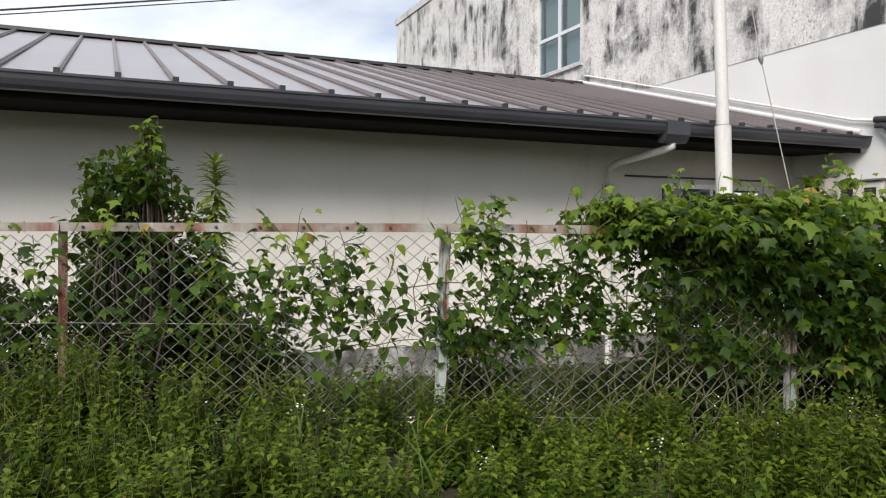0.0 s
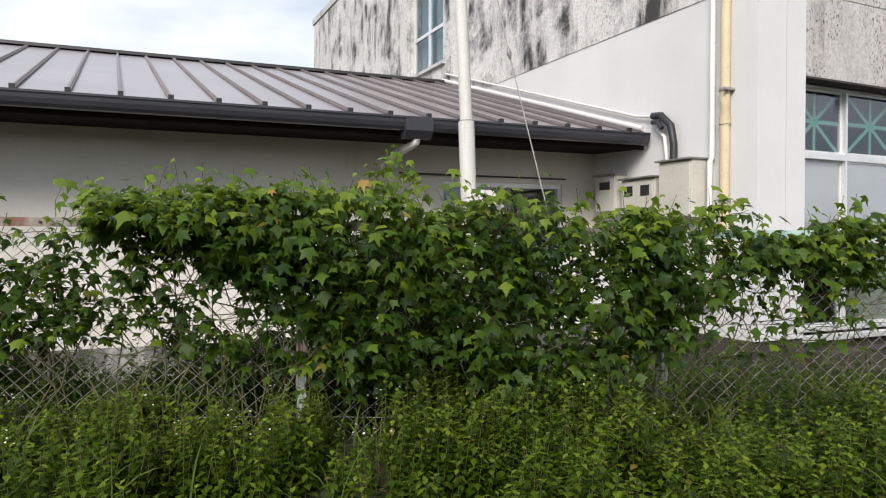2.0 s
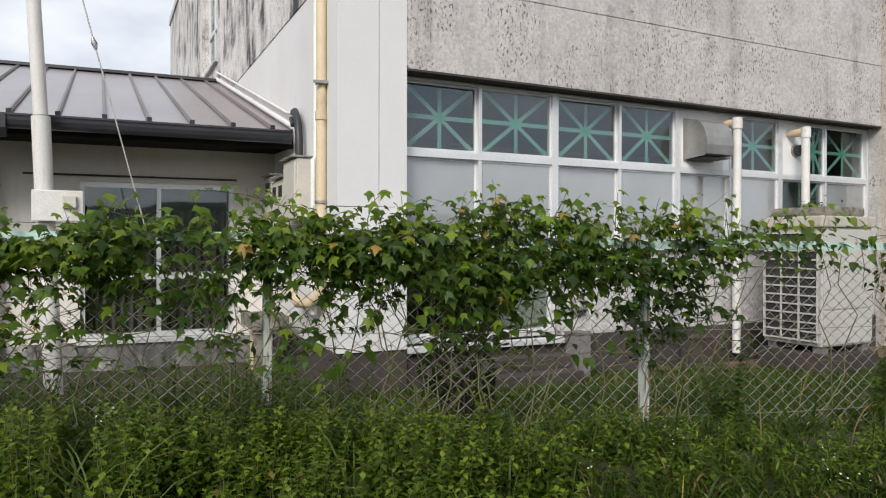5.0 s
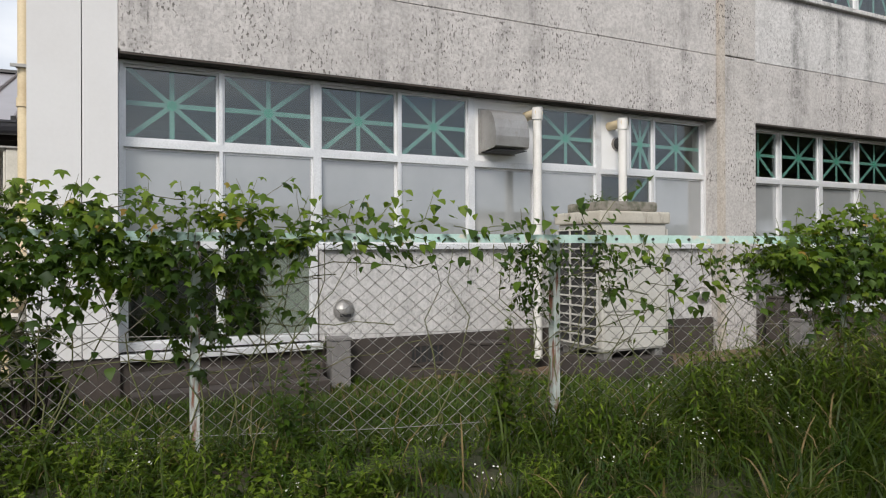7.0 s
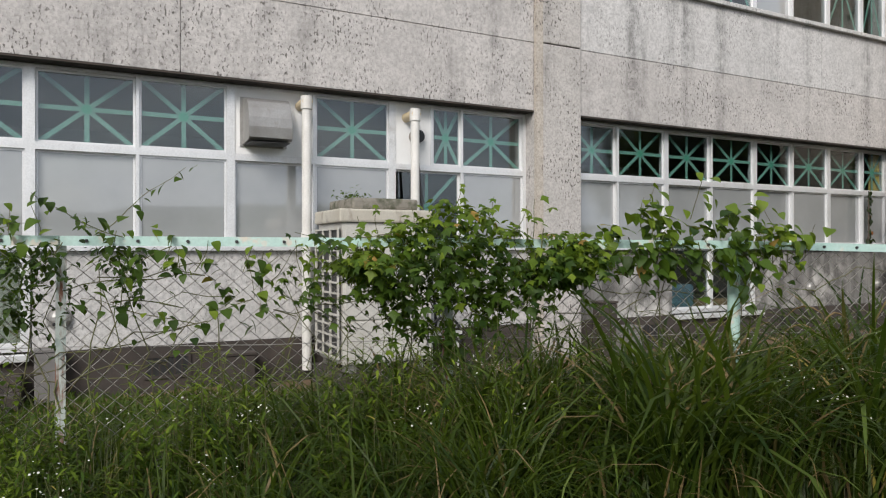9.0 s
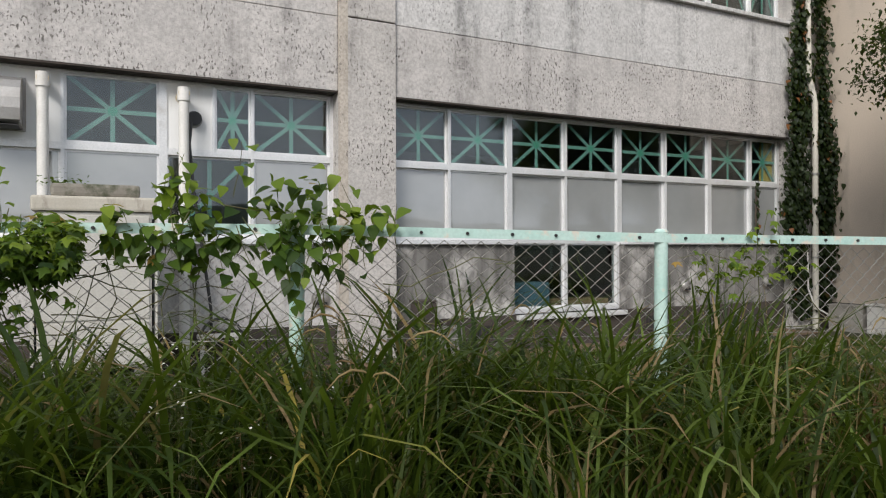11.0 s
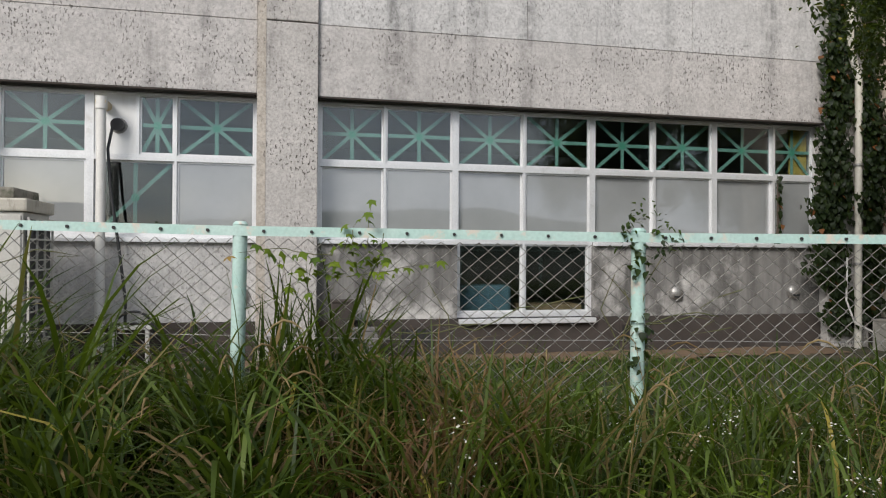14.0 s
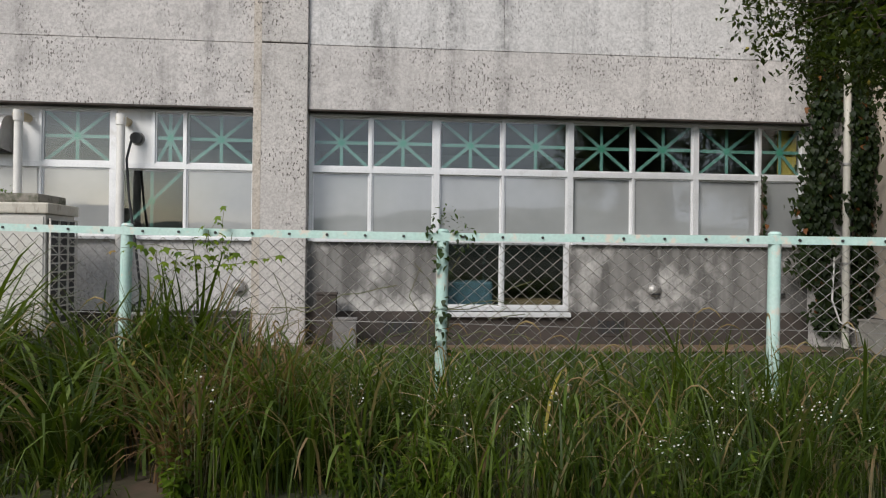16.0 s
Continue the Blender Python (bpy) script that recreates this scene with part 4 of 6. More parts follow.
local(stump, ("post", boxes((8.05, 8.2, 6.0, 6.14, -0.35, 0.28), bevel=0.01), M_YPIPE), ("plank", boxes((7.9, 8.3, 5.2, 5.9, 0.28, 0.42), bevel=0.01), M_MOSS), ("leg", boxes((7.95, 8.05, 5.3, 5.4, -0.35, 0.278)), M_MOSS), ("leg", boxes((8.15, 8.25, 5.7, 5.8, -0.35, 0.278)), M_MOSS))

# ---- fittings on the south front ----
hood = thing("exhaust_hood", "weathered stainless exhaust hood on a white panel", "exhaust hood", at=(13.35, 4.1, 2.25))
prof = [(4.15, 2.27), (3.84, 2.29), (3.805, 2.31), (3.795, 2.42), (3.805, 2.52), (3.84, 2.62), (3.90, 2.70), (3.98, 2.745), (4.15, 2.76)]
local(hood, ("cowl", extruded(prof, 13.01, 13.46), M_STEEL, "stained stainless cowl"), ("flange", boxes((12.985, 13.485, 4.14, 4.158, 2.25, 2.78)), M_STEEL),
      ("grille", boxes((13.03, 13.44, 3.82, 4.13, 2.262, 2.268)), M_BLACK))
for x, zt, zb in ((13.64, 2.78, 0.05), (14.93, 2.76, 0.05)):
    vp = thing("vent_pipe", "grey-white plastic vent pipe standing before the windows", "pipe", "vent pipes", at=(x, 3.9, zb))
    local(vp, ("pipe", piped([(x, 3.9, zb - 0.2), (x, 3.9, zt)], 0.052, 14), M_PVC), ("tee", piped([(x, 3.9, zt - 0.12), (x, 3.9, zt + 0.02)], 0.064, 14), M_PVC), ("elbow", piped([(x, 3.86, zt - 0.04), (x, 4.19, zt - 0.04)], 0.056, 14), M_YPIPE, "yellowed branch into the panel"),
          ("socket", piped([(x, 3.9, 1.25), (x, 3.9, 1.33)], 0.062, 14), M_PVC))
hole = thing("round_vent", "round black vent with a hood in the white panel", "vent", at=(15.1, 4.1, 2.5))
local(hole, ("duct", piped([(15.06, 4.19, 2.5), (15.06, 4.06, 2.5)], 0.075, 16), M_BLACK), ("cowl", piped([(15.06, 4.18, 2.5), (15.06, 4.13, 2.5)], [0.10, 0.085], 16), M_STEEL),
      ("hose", piped([(15.02, 4.02, 2.45), (14.99, 3.95, 2.2), (15.03, 3.93, 1.7), (15.13, 3.93, 1.0), (15.2, 3.92, 0.45), (15.2, 3.9, 0.2)], 0.017, 8), M_BLACK))
reel = thing("hose_reel", "coil of dark hose on a pale stand by the wall", "hose", at=(15.3, 3.85, -0.1))
local(reel, ("coil", piped([(15.3 + 0.22 * math.cos(a), 3.85 + 0.015 * a / 6, 0.12 + 0.22 * math.sin(a)) for a in np.linspace(0, 18.8, 60)], 0.014, 7), M_BLACK), ("stand", boxes((15.05, 15.5, 3.8, 3.9, 0.14, 0.18), (15.08, 15.12, 3.82, 3.88, -0.35, 0.14), (15.43, 15.47, 3.82, 3.88, -0.35, 0.14), bevel=0.005), M_PVC))
for x, z in ((11.30, 0.50), (16.45, 0.50), (22.23, 0.50), (24.08, 0.51)):
    vc = thing("wall_vent", "small dull stainless half-dome vent cap on the dado", "vent", "dado vents", at=(x, YD, z))
    dome = bmesh.new()
    bmesh.ops.create_uvsphere(dome, u_segments=18, v_segments=9, radius=0.1)
    for v in dome.verts:
        v.co = Vector((x + v.co.x, YD - 0.004 + min(v.co.y, 0.0) * 0.75, z + v.co.z))
    local(vc, ("flange", piped([(x, YD - 0.002, z), (x, YD - 0.014, z)], 0.115, 20), M_STEEL), ("dome", dome, M_STEEL, "dull stainless dome"), ("slot", boxes((x - 0.06, x + 0.06, YD - 0.07, YD - 0.062, z - 0.065, z - 0.035)), M_BLACK))
ac = thing("outdoor_unit", "tall ivory air-conditioner outdoor unit with a mossy tray on top", "air conditioner", at=(14.1, 3.2, 0))
X0, X1, Y0, Y1, Z0, Z1 = 13.62, 14.56, 2.75, 3.50, 0.06, 1.40
items = [("body", boxes((X0 + 0.03, X1 - 0.03, Y0, Y1, Z0, Z1), bevel=0.012), M_ACW), ("front_panel", boxes((X0 + 0.05, X1 - 0.05, Y0 - 0.012, Y0 - 0.001, Z0 + 0.42, Z1 - 0.03), bevel=0.006), M_ACW),
         ("front_panel", boxes((X0 + 0.05, X1 - 0.05, Y0 - 0.012, Y0 - 0.001, Z0 + 0.02, Z0 + 0.40), bevel=0.006), M_ACW), ("top_cover", boxes((X0 - 0.01, X1 + 0.01, Y0 - 0.03, Y1 + 0.03, Z1 + 0.002, Z1 + 0.13), bevel=0.02), M_ACRUST, "rust-stained top cover"),
         ("tray", boxes((X0 + 0.13, X1 - 0.12, Y0 + 0.02, Y1 - 0.02, Z1 + 0.13, Z1 + 0.24), bevel=0.03), M_MOSS, "tray grown over with moss")]
for sx in (X0, X1):
    s0, s1 = (sx - 0.002, sx + 0.028) if sx == X0 else (sx - 0.028, sx + 0.002)
    items.append(("coil", boxes((s0 + 0.012, s1 - 0.012, Y0 + 0.04, Y1 - 0.04, Z0 + 0.05, Z1 - 0.05)), M_BLACK))
    for k in range(13):
        z = Z0 + 0.06 + k * (Z1 - Z0 - 0.12) / 12
        items.append(("grille_bar", boxes((s0 - 0.014, s0 + 0.006, Y0 + 0.02, Y1 - 0.02, z - 0.008, z + 0.008) if sx == X0 else (s1 - 0.006, s1 + 0.014, Y0 + 0.02, Y1 - 0.02, z - 0.008, z + 0.008)), M_ACW))
    for k in range(4):
        y = Y0 + 0.03 + k * (Y1 - Y0 - 0.06) / 3
        items.append(("grille_bar", boxes((s0 - 0.016, s0 + 0.004, y - 0.007, y + 0.007, Z0 + 0.05, Z1 - 0.05) if sx == X0 else (s1 - 0.004, s1 + 0.016, y - 0.007, y + 0.007, Z0 + 0.05, Z1 - 0.05)), M_ACW))
for x in (X0 + 0.12, X1 - 0.12):
    for y in (Y0 + 0.08, Y1 - 0.08):
        items.append(("foot", boxes((x - 0.05, x + 0.05, y - 0.06, y + 0.06, -0.02, Z0 - 0.001)), M_STEEL))
items.append(("base_block", boxes((X0 - 0.02, X1 + 0.02, Y0 - 0.05, Y1 + 0.05, -0.45, -0.022), bevel=0.01), M_PLINTH, "dark concrete base"))
local(ac, *items)
rt = np.random.default_rng(17)
tuft_p = np.stack([rt.normal(13.86, 0.09, 90), rt.normal(3.0, 0.08, 90), 1.645 + np.abs(rt.normal(0, 0.045, 90))], 1)
tuft = thing("tray_weed", "small dark weeds rooted in the mossy tray", "weeds", at=(13.86, 3.0, 1.64))
tuft_leaves = swarm("leaves", *OVATE, turned(rt, 90, -0.5, 0.8, 0.03, 0.055), tuft_p, M_VINE, tuft)
tuft_leaves.matrix_parent_inverse = Matrix.Translation(tuft.location).inverted()
for x, y, w, h, nm, lab in ((11.2, 3.92, 0.10, 0.24, "concrete_block", "grey concrete block standing at the plinth"), (17.65, 3.78, 0.13, 0.46, "drain_box", "dark stained drain box at the wall foot"), (17.9, 3.6, 0.15, 0.14, "concrete_block", "pale concrete block by the wall foot"), (12.9, 3.85, 0.16, 0.1, "drain_box", "dark drain box set in the plinth")):
    cb = thing(nm, lab, "block" if "block" in nm else "drain", at=(x, y, -0.3))
    local(cb, ("body", boxes((x - w, x + w, y - 0.1, y + 0.1, -0.45, h - 0.03), bevel=0.012), M_GREYBLOCK if "block" in nm else M_PLINTH), ("cap", boxes((x - w - 0.01, x + w + 0.01, y - 0.11, y + 0.11, h - 0.028, h), bevel=0.006), M_GREYBLOCK if "block" in nm else M_PLINTH))
shelf = thing("concrete_block", "pale grey concrete block beside the ducted unit", "block", at=(25.08, 3.26, -0.3))
local(shelf, ("body", boxes((24.96, 25.2, 2.99, 3.56, -0.45, 0.12), bevel=0.012), M_BEIGEBLOCK), ("cap", boxes((24.95, 25.21, 2.98, 3.57, 0.122, 0.15), bevel=0.006), M_BEIGEBLOCK))
unit = thing("wall_unit", "small white ducted unit at the foot of the beige wall", "unit", at=(25.05, 2.85, -0.3))
local(unit, ("case", boxes((24.95, 25.2, 2.58, 2.92, -0.28, 0.16), bevel=0.02), M_PVC), ("lid", boxes((24.93, 25.21, 2.56, 2.94, 0.162, 0.19), bevel=0.008), M_PVC), ("foot", boxes((24.98, 25.17, 2.62, 2.88, -0.45, -0.282)), M_STEEL))
rp = thing("corner_downpipe", "ivy-grown white downpipe in the building's corner", "downpipe", at=(24.88, 3.8, 0))
local(rp, ("pipe", piped([(24.9, 3.745, -0.3), (24.9, 3.745, 3.55), (24.8, 3.79, 3.95), (24.78, 3.80, 8.0)], 0.05, 12), M_BEIGEBOX), *[("clip", piped([(24.9, 3.745, z), (24.9, 3.745, z + 0.03)], 0.066, 12), M_STEEL) for z in (0.9, 2.3)],
      ("loose_conduit", piped([(24.75, 3.78, 1.0), (24.68, 3.72, 0.4), (24.75, 3.65, 0.1), (25.0, 3.55, -0.05)], 0.014, 6), M_PVC))

# ---- fence ----
fence = thing("chain_link_fence", "chain-link fence with mint-painted posts and rails, rusting at its west end", "fence", at=(POSTS[0][0], POSTS[0][1], 0))


def fpart(name, bm, mat, label="", parent=None):
    ob = part(name, bm, mat, parent or fence, label)
    if parent is None:
        ob.matrix_parent_inverse = Matrix.Translation(fence.location).inverted()
    return ob


LEANS = [0, 0.012, 0.05, 0.0, 0.0, 0.02, 0.01, 0.01, 0.0, 0.02, 0.02, 0.012, 0.015, 0, 0]
for k, (x, y, zt) in enumerate(POSTS):
    old = k < 9
    gz = float(ground_z(x, y))
    wide = 0.023 if old else 0.036
    bm = bmesh.new()
    foot = Vector((x - LEANS[k], y, gz - 0.25))
    head_ = Vector((x, y, zt + (0.0 if old else 0.025)))
    if old:   # angle-iron posts
        for dx, dy, a, b in ((0, 0, wide, 0.004), (-wide + 0.004, wide, 0.004, wide)):
            vs = [bm.verts.new(p + Vector((dx + sx * a, dy + sy * b, 0))) for p in (foot, head_) for sx, sy in ((-1, -1), (1, -1), (1, 1), (-1, 1))]
            for q in ((3, 2, 1, 0), (4, 5, 6, 7), (0, 1, 5, 4), (1, 2, 6, 5), (2, 3, 7, 6), (3, 0, 4, 7)):
                bm.faces.new([vs[i] for i in q])
    else:
        tube(bm, [foot, head_], wide, 14)
    po = fpart("post", bm, (M_POST_RUST if k < 2 else M_POST) if old else M_MINT, "rusting angle-iron post" if old else "mint-painted tube post")
    if not old:
        part("cap", piped([(x, y, head_.z - 0.004), (x, y, head_.z + 0.012)], [wide + 0.003, wide * 0.7], 14), M_MINT, po)
for k in range(len(POSTS) - 1):
    (xa, ya, za), (xb, yb, zb) = POSTS[k], POSTS[k + 1]
    a, b = Vector((xa, ya, za - 0.012)), Vector((xb, yb, zb - 0.012))
    d = (b - a).normalized()
    n = Vector((d.y, -d.x, 0)).normalized()
    a, b = a + d * 0.004, b - d * 0.004
    up = Vector((0, 0, 1))
    mat = M_RUST if k < 4 else M_MINT
    bm = bmesh.new()
    off = n * 0.034
    for cn, cu, hn, hu in ((0.0, 0.0, 0.0025, 0.024), (-0.022, 0.0215, 0.0195, 0.0025)):
        vs = [bm.verts.new(p + off + n * (cn + sn * hn) + up * (cu + su * hu)) for p in (a, b) for sn, su in ((-1, -1), (1, -1), (1, 1), (-1, 1))]
        for q in ((3, 2, 1, 0), (4, 5, 6, 7), (0, 1, 5, 4), (1, 2, 6, 5), (2, 3, 7, 6), (3, 0, 4, 7)):
            bm.faces.new([vs[i] for i in q])
    rail = fpart("top_rail", bm, mat, "rusty flaking angle rail" if k < 4 else "mint-painted angle rail")
    L = (b - a).length
    for j in range(int(L / 0.235)):
        p = a + d * (0.12 + 0.235 * j) + off + n * 0.003
        part("rail_bolt", piped([p, p + n * 0.008], 0.009, 6), M_DARK, rail)
    # Chain link: zigzag wires that hook into their neighbours.
    r2 = np.random.default_rng(40 + k)
    L = (Vector((xb, yb)) - Vector((xa, ya))).length
    du, dv = 0.096, 0.0415
    n_w, n_s = int(L / (du / 2)), 27
    gz0 = float(ground_z(xa, ya))
    co, fx = [], []
    u0 = (np.arange(n_w + 1) + 0.5) * (L / (n_w + 1))
    js = np.arange(n_s + 1)
    base_off = 0.0 if k % 2 else 0.01
    sag = 0.012 if k >= 8 else 0.03
    W = 0.0023
    dir2, nor2 = np.array([d.x, d.y]) / math.hypot(d.x, d.y), np.array([n.x, n.y])
    total = 0
    for w in range(0, n_w, 1):
        side = 1 if w % 2 else -1
        zig = u0[w] + side * (du / 4 + 0.001) * np.where(js % 2, 1, -1)
        v = (za + (zb - za) * u0[w] / L) - 0.05 - js * dv
        wob = sag * np.sin(zig * 2.2 + js * 0.12 + k) + sag * 0.5 * np.sin(js * 0.45 + k * 2)
        zz = v + 0.25 * sag * np.sin(zig * 3.1 + js * 0.2)
        zig = zig + 0.25 * sag * np.sin(js * 0.35 + k)
        cx, cy = xa + dir2[0] * zig, ya + dir2[1] * zig
        bow = 0.0035 * np.where(js % 2, 1, -1) * side + 0.25 * wob
        cx, cy = cx + nor2[0] * bow, cy + nor2[1] * bow
        ring = np.stack([np.stack([cx + dir2[0] * q * W * 1.25 + nor2[0] * m * W, cy + dir2[1] * q * W * 1.25 + nor2[1] * m * W, zz + h * W], 1) for q, m, h in ((-1, -0.6, 0.4), (1, -0.6, 0.4), (0, 1.1, -0.4))], 1)
        co.append(ring.reshape(-1, 3))
        i0 = total + 3 * np.arange(n_s)[:, None]
        for e0, e1 in ((0, 1), (1, 2), (2, 0)):
            fx.append(np.concatenate([i0 + [e0, e1, e1 + 3], i0 + [e0, e1 + 3, e0 + 3]]))
        total += 3 * (n_s + 1)
    ob = mesh_of("wire_mesh", np.concatenate(co), np.concatenate(fx), M_WIRE, fence, "zinc diamond wire mesh", "stuff")
    ob.matrix_parent_inverse = Matrix.Translation(fence.location).inverted()
    for h in (0.52, 1.05):
        mid = (a + b) / 2 + Vector((0, 0, -h - 0.012))
        fpart("tension_wire", piped([a - up * h, mid, b - up * h], 0.0022, 5), M_STEEL)


# ---- plants ----
def vine(name, x0, x1, count, low, high, depth, seed, label, size=(0.055, 0.10), shape=LOBED, mats=(M_VINE, M_VINE_TOP), clump=1.0, crown=0.0, stems=14, lean=-0.02, strands=0):
    """A climber on the fence: leaves in layers over woody runners; low(x) and high(x) bound it."""
    r = np.random.default_rng(seed)
    n0 = int(count * 2.2)
    x = r.uniform(x0, x1, n0)
    ragged = np.array([noise.noise(Vector((v * 2.3, seed * 0.7, 0))) + 0.6 * noise.noise(Vector((v * 6.1, seed * 1.3, 5))) for v in x])
    lo, hi = low(x) - 0.14 * ragged, high(x) + 0.13 * ragged
    z = lo + (hi - lo) * np.sqrt(r.uniform(0, 1, n0)) if crown else r.uniform(lo, hi)
    gap = np.array([noise.noise(Vector((a * 3.1, seed * 1.7, b * 3.1))) + 0.5 * noise.noise(Vector((a * 8.0, seed * 2.9, b * 8.0))) for a, b in zip(x, z)])
    keep = gap > 0.12 - 0.26 * clump + r.uniform(-0.2, 0.2, n0)
    x, z, lo, hi = x[keep][:count], z[keep][:count], lo[keep][:count], hi[keep][:count]
    n = len(x)
    bulge = np.sin(np.clip((z - lo) / np.maximum(hi - lo, 0.05), 0, 1) * math.pi) * 0.6 + 0.4
    d = lean + r.normal(0, 0.5, n) * depth * bulge
    y = fence_y(x) + d
    # leaves face outwards and up, tips hanging
    side = np.where(d < lean + 0.3 * depth, 0.0, math.pi)
    turn = turned(r, n, -0.3, 1.3, *size, spread=1.6)
    flip = side > 1
    turn[flip] = np.array([[-1, 0, 0], [0, -1, 0], [0, 0, 1]]) @ turn[flip]
    stray = r.uniform(0, 1, n) < 0.05
    z = np.where(stray, z + r.normal(-0.03, 0.08, n), z)
    # Paler tone grows likelier towards the top: light from above put into colour.
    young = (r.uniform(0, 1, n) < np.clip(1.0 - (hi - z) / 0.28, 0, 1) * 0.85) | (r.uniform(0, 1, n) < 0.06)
    t = thing(name, label, "vine", "fence vines", at=(float((x0 + x1) / 2), float(fence_y((x0 + x1) / 2)), float(ground_z((x0 + x1) / 2, fence_y((x0 + x1) / 2)))))
    inv = Matrix.Translation(t.location).inverted()
    places = np.stack([x, y, z], 1)
    bm = bmesh.new()
    # shoots: leaves set along runners that hang, reach sideways or rise above the rail
    sp, sy = [], []
    for _ in range(strands):
        px, way = r.uniform(x0, x1), r.uniform()
        top, bot = float(high(np.array([px]))[0]), float(low(np.array([px]))[0])
        rail = float(fence_top(px))
        if way < 0.5:
            p, v, steps_ = Vector((px, float(fence_y(px)) + lean - 0.05, min(top, rail + 0.08) - r.uniform(0, 0.15))), Vector((r.normal(0, 0.35), -0.10, -1)), int(r.uniform(0.3, 1.0) * max(top - bot, 0.25) / 0.045)
        elif way < 0.75:
            p, v, steps_ = Vector((px, float(fence_y(px)) + lean - 0.03, r.uniform(bot, top))), Vector((r.choice([-1, 1]), -0.05, r.normal(0.0, 0.25))), int(r.uniform(6, 13))
        else:
            p, v, steps_ = Vector((px, float(fence_y(px)) + lean, max(top - 0.12, bot))), Vector((r.normal(0, 0.4), r.normal(-0.1, 0.2), 1)), int(r.uniform(3, 7))
        pts = [p.copy()]
        for q in range(max(3, steps_)):
            v = (v + Vector((r.normal(0, 0.16), r.normal(0, 0.06), r.normal(-0.02, 0.10)))).normalized()
            p = p + v * 0.045
            pts.append(p.copy())
            off = Vector((r.normal(0, 0.03), -abs(r.normal(0.02, 0.03)), r.normal(0, 0.015)))
            sp.append(tuple(p + off))
            sy.append(way >= 0.75 or r.uniform() < 0.12)
        tube(bm, pts, [0.0028 * (1 - 0.6 * q / len(pts)) for q in range(len(pts))], 4, False)
    if sp:
        more = turned(r, len(sp), 0.15, 1.05, size[0] * 0.9, size[1], spread=1.2)
        turn, places, young = np.concatenate([turn, more]), np.concatenate([places, np.array(sp)]), np.concatenate([young, np.array(sy)])
    other = r.uniform(0, 1, len(turn)) < (0.45 if shape is LOBED else 0.0)
    for kind_, these in ((shape, ~other), (TRIFID, other)):
        if these.any():
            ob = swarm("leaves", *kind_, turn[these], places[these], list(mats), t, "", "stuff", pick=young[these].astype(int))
            ob.matrix_parent_inverse = inv
    for _ in range(stems):
        xs = r.uniform(x0, x1)
        g0 = float(ground_z(xs, fence_y(xs)))
        top = float(high(np.array([xs]))[0]) - r.uniform(0.12, 0.3)
        pts, xx = [], xs
        m = 7
        for q in range(m):
            pts.append((xx, float(fence_y(xx)) + r.normal(0, 0.03), g0 - 0.05 + (top - g0) * q / (m - 1)))
            xx += r.normal(0, 0.09)
        tube(bm, pts, [0.006 - 0.0006 * q for q in range(m)], 5, False)
        if r.uniform() < 0.7:   # a runner along the wires
            zz, xx = r.uniform(g0 + 0.4, top), xs
            pts = []
            for q in range(8):
                pts.append((xx, float(fence_y(xx)) + r.normal(0, 0.02), zz))
                xx += 0.11 * (1 if r.uniform() < 0.9 else -1)
                zz += r.normal(0.01, 0.03)
            tube(bm, pts, 0.003, 4, False)
    o = tagged(part("stem_tangle", bm, M_STEM, t), kind="stuff")
    o.matrix_parent_inverse = inv
    return t


def curve_of(pairs):
    xs, zs = zip(*pairs)
    return lambda x: np.interp(x, xs, zs)


S1, S2 = (0.042, 0.09), (0.04, 0.085)
vine("climbing_vine", -1.4, 1.3, 420, curve_of([(-1.4, 0.3), (1.3, 0.7)]), curve_of([(-1.4, 1.28), (0.2, 1.36), (1.3, 1.30)]), 0.13, 11, "loose green vine over the rusty rail", size=S1, clump=0.7, stems=8, strands=30)
vine("climbing_vine", 0.6, 2.0, 130, curve_of([(0.6, 0.75), (1.3, 0.55), (2.0, 0.6)]), curve_of([(0.6, 1.2), (1.1, 1.0), (1.6, 1.25), (2.0, 1.3)]), 0.10, 12, "thin vine with heart-shaped leaves on the wire mesh", shape=HEART, size=(0.04, 0.075), clump=0.6, stems=9, strands=24)
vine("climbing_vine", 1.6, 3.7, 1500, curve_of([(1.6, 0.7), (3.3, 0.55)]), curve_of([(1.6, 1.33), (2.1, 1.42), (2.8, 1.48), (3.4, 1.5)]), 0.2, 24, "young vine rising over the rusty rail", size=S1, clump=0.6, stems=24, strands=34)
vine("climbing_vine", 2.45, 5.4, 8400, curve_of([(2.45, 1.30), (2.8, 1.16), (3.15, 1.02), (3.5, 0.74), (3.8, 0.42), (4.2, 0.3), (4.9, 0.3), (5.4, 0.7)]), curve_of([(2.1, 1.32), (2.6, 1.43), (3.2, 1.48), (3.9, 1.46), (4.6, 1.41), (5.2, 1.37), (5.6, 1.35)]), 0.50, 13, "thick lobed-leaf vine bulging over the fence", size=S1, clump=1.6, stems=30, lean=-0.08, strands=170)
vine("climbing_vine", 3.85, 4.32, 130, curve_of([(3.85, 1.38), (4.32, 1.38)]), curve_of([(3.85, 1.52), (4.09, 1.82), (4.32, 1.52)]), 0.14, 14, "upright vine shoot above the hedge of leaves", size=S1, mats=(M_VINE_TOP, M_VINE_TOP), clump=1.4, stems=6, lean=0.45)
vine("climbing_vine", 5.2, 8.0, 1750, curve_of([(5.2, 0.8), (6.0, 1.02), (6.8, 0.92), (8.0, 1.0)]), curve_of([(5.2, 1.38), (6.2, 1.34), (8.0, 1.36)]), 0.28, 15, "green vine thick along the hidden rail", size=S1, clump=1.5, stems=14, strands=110)
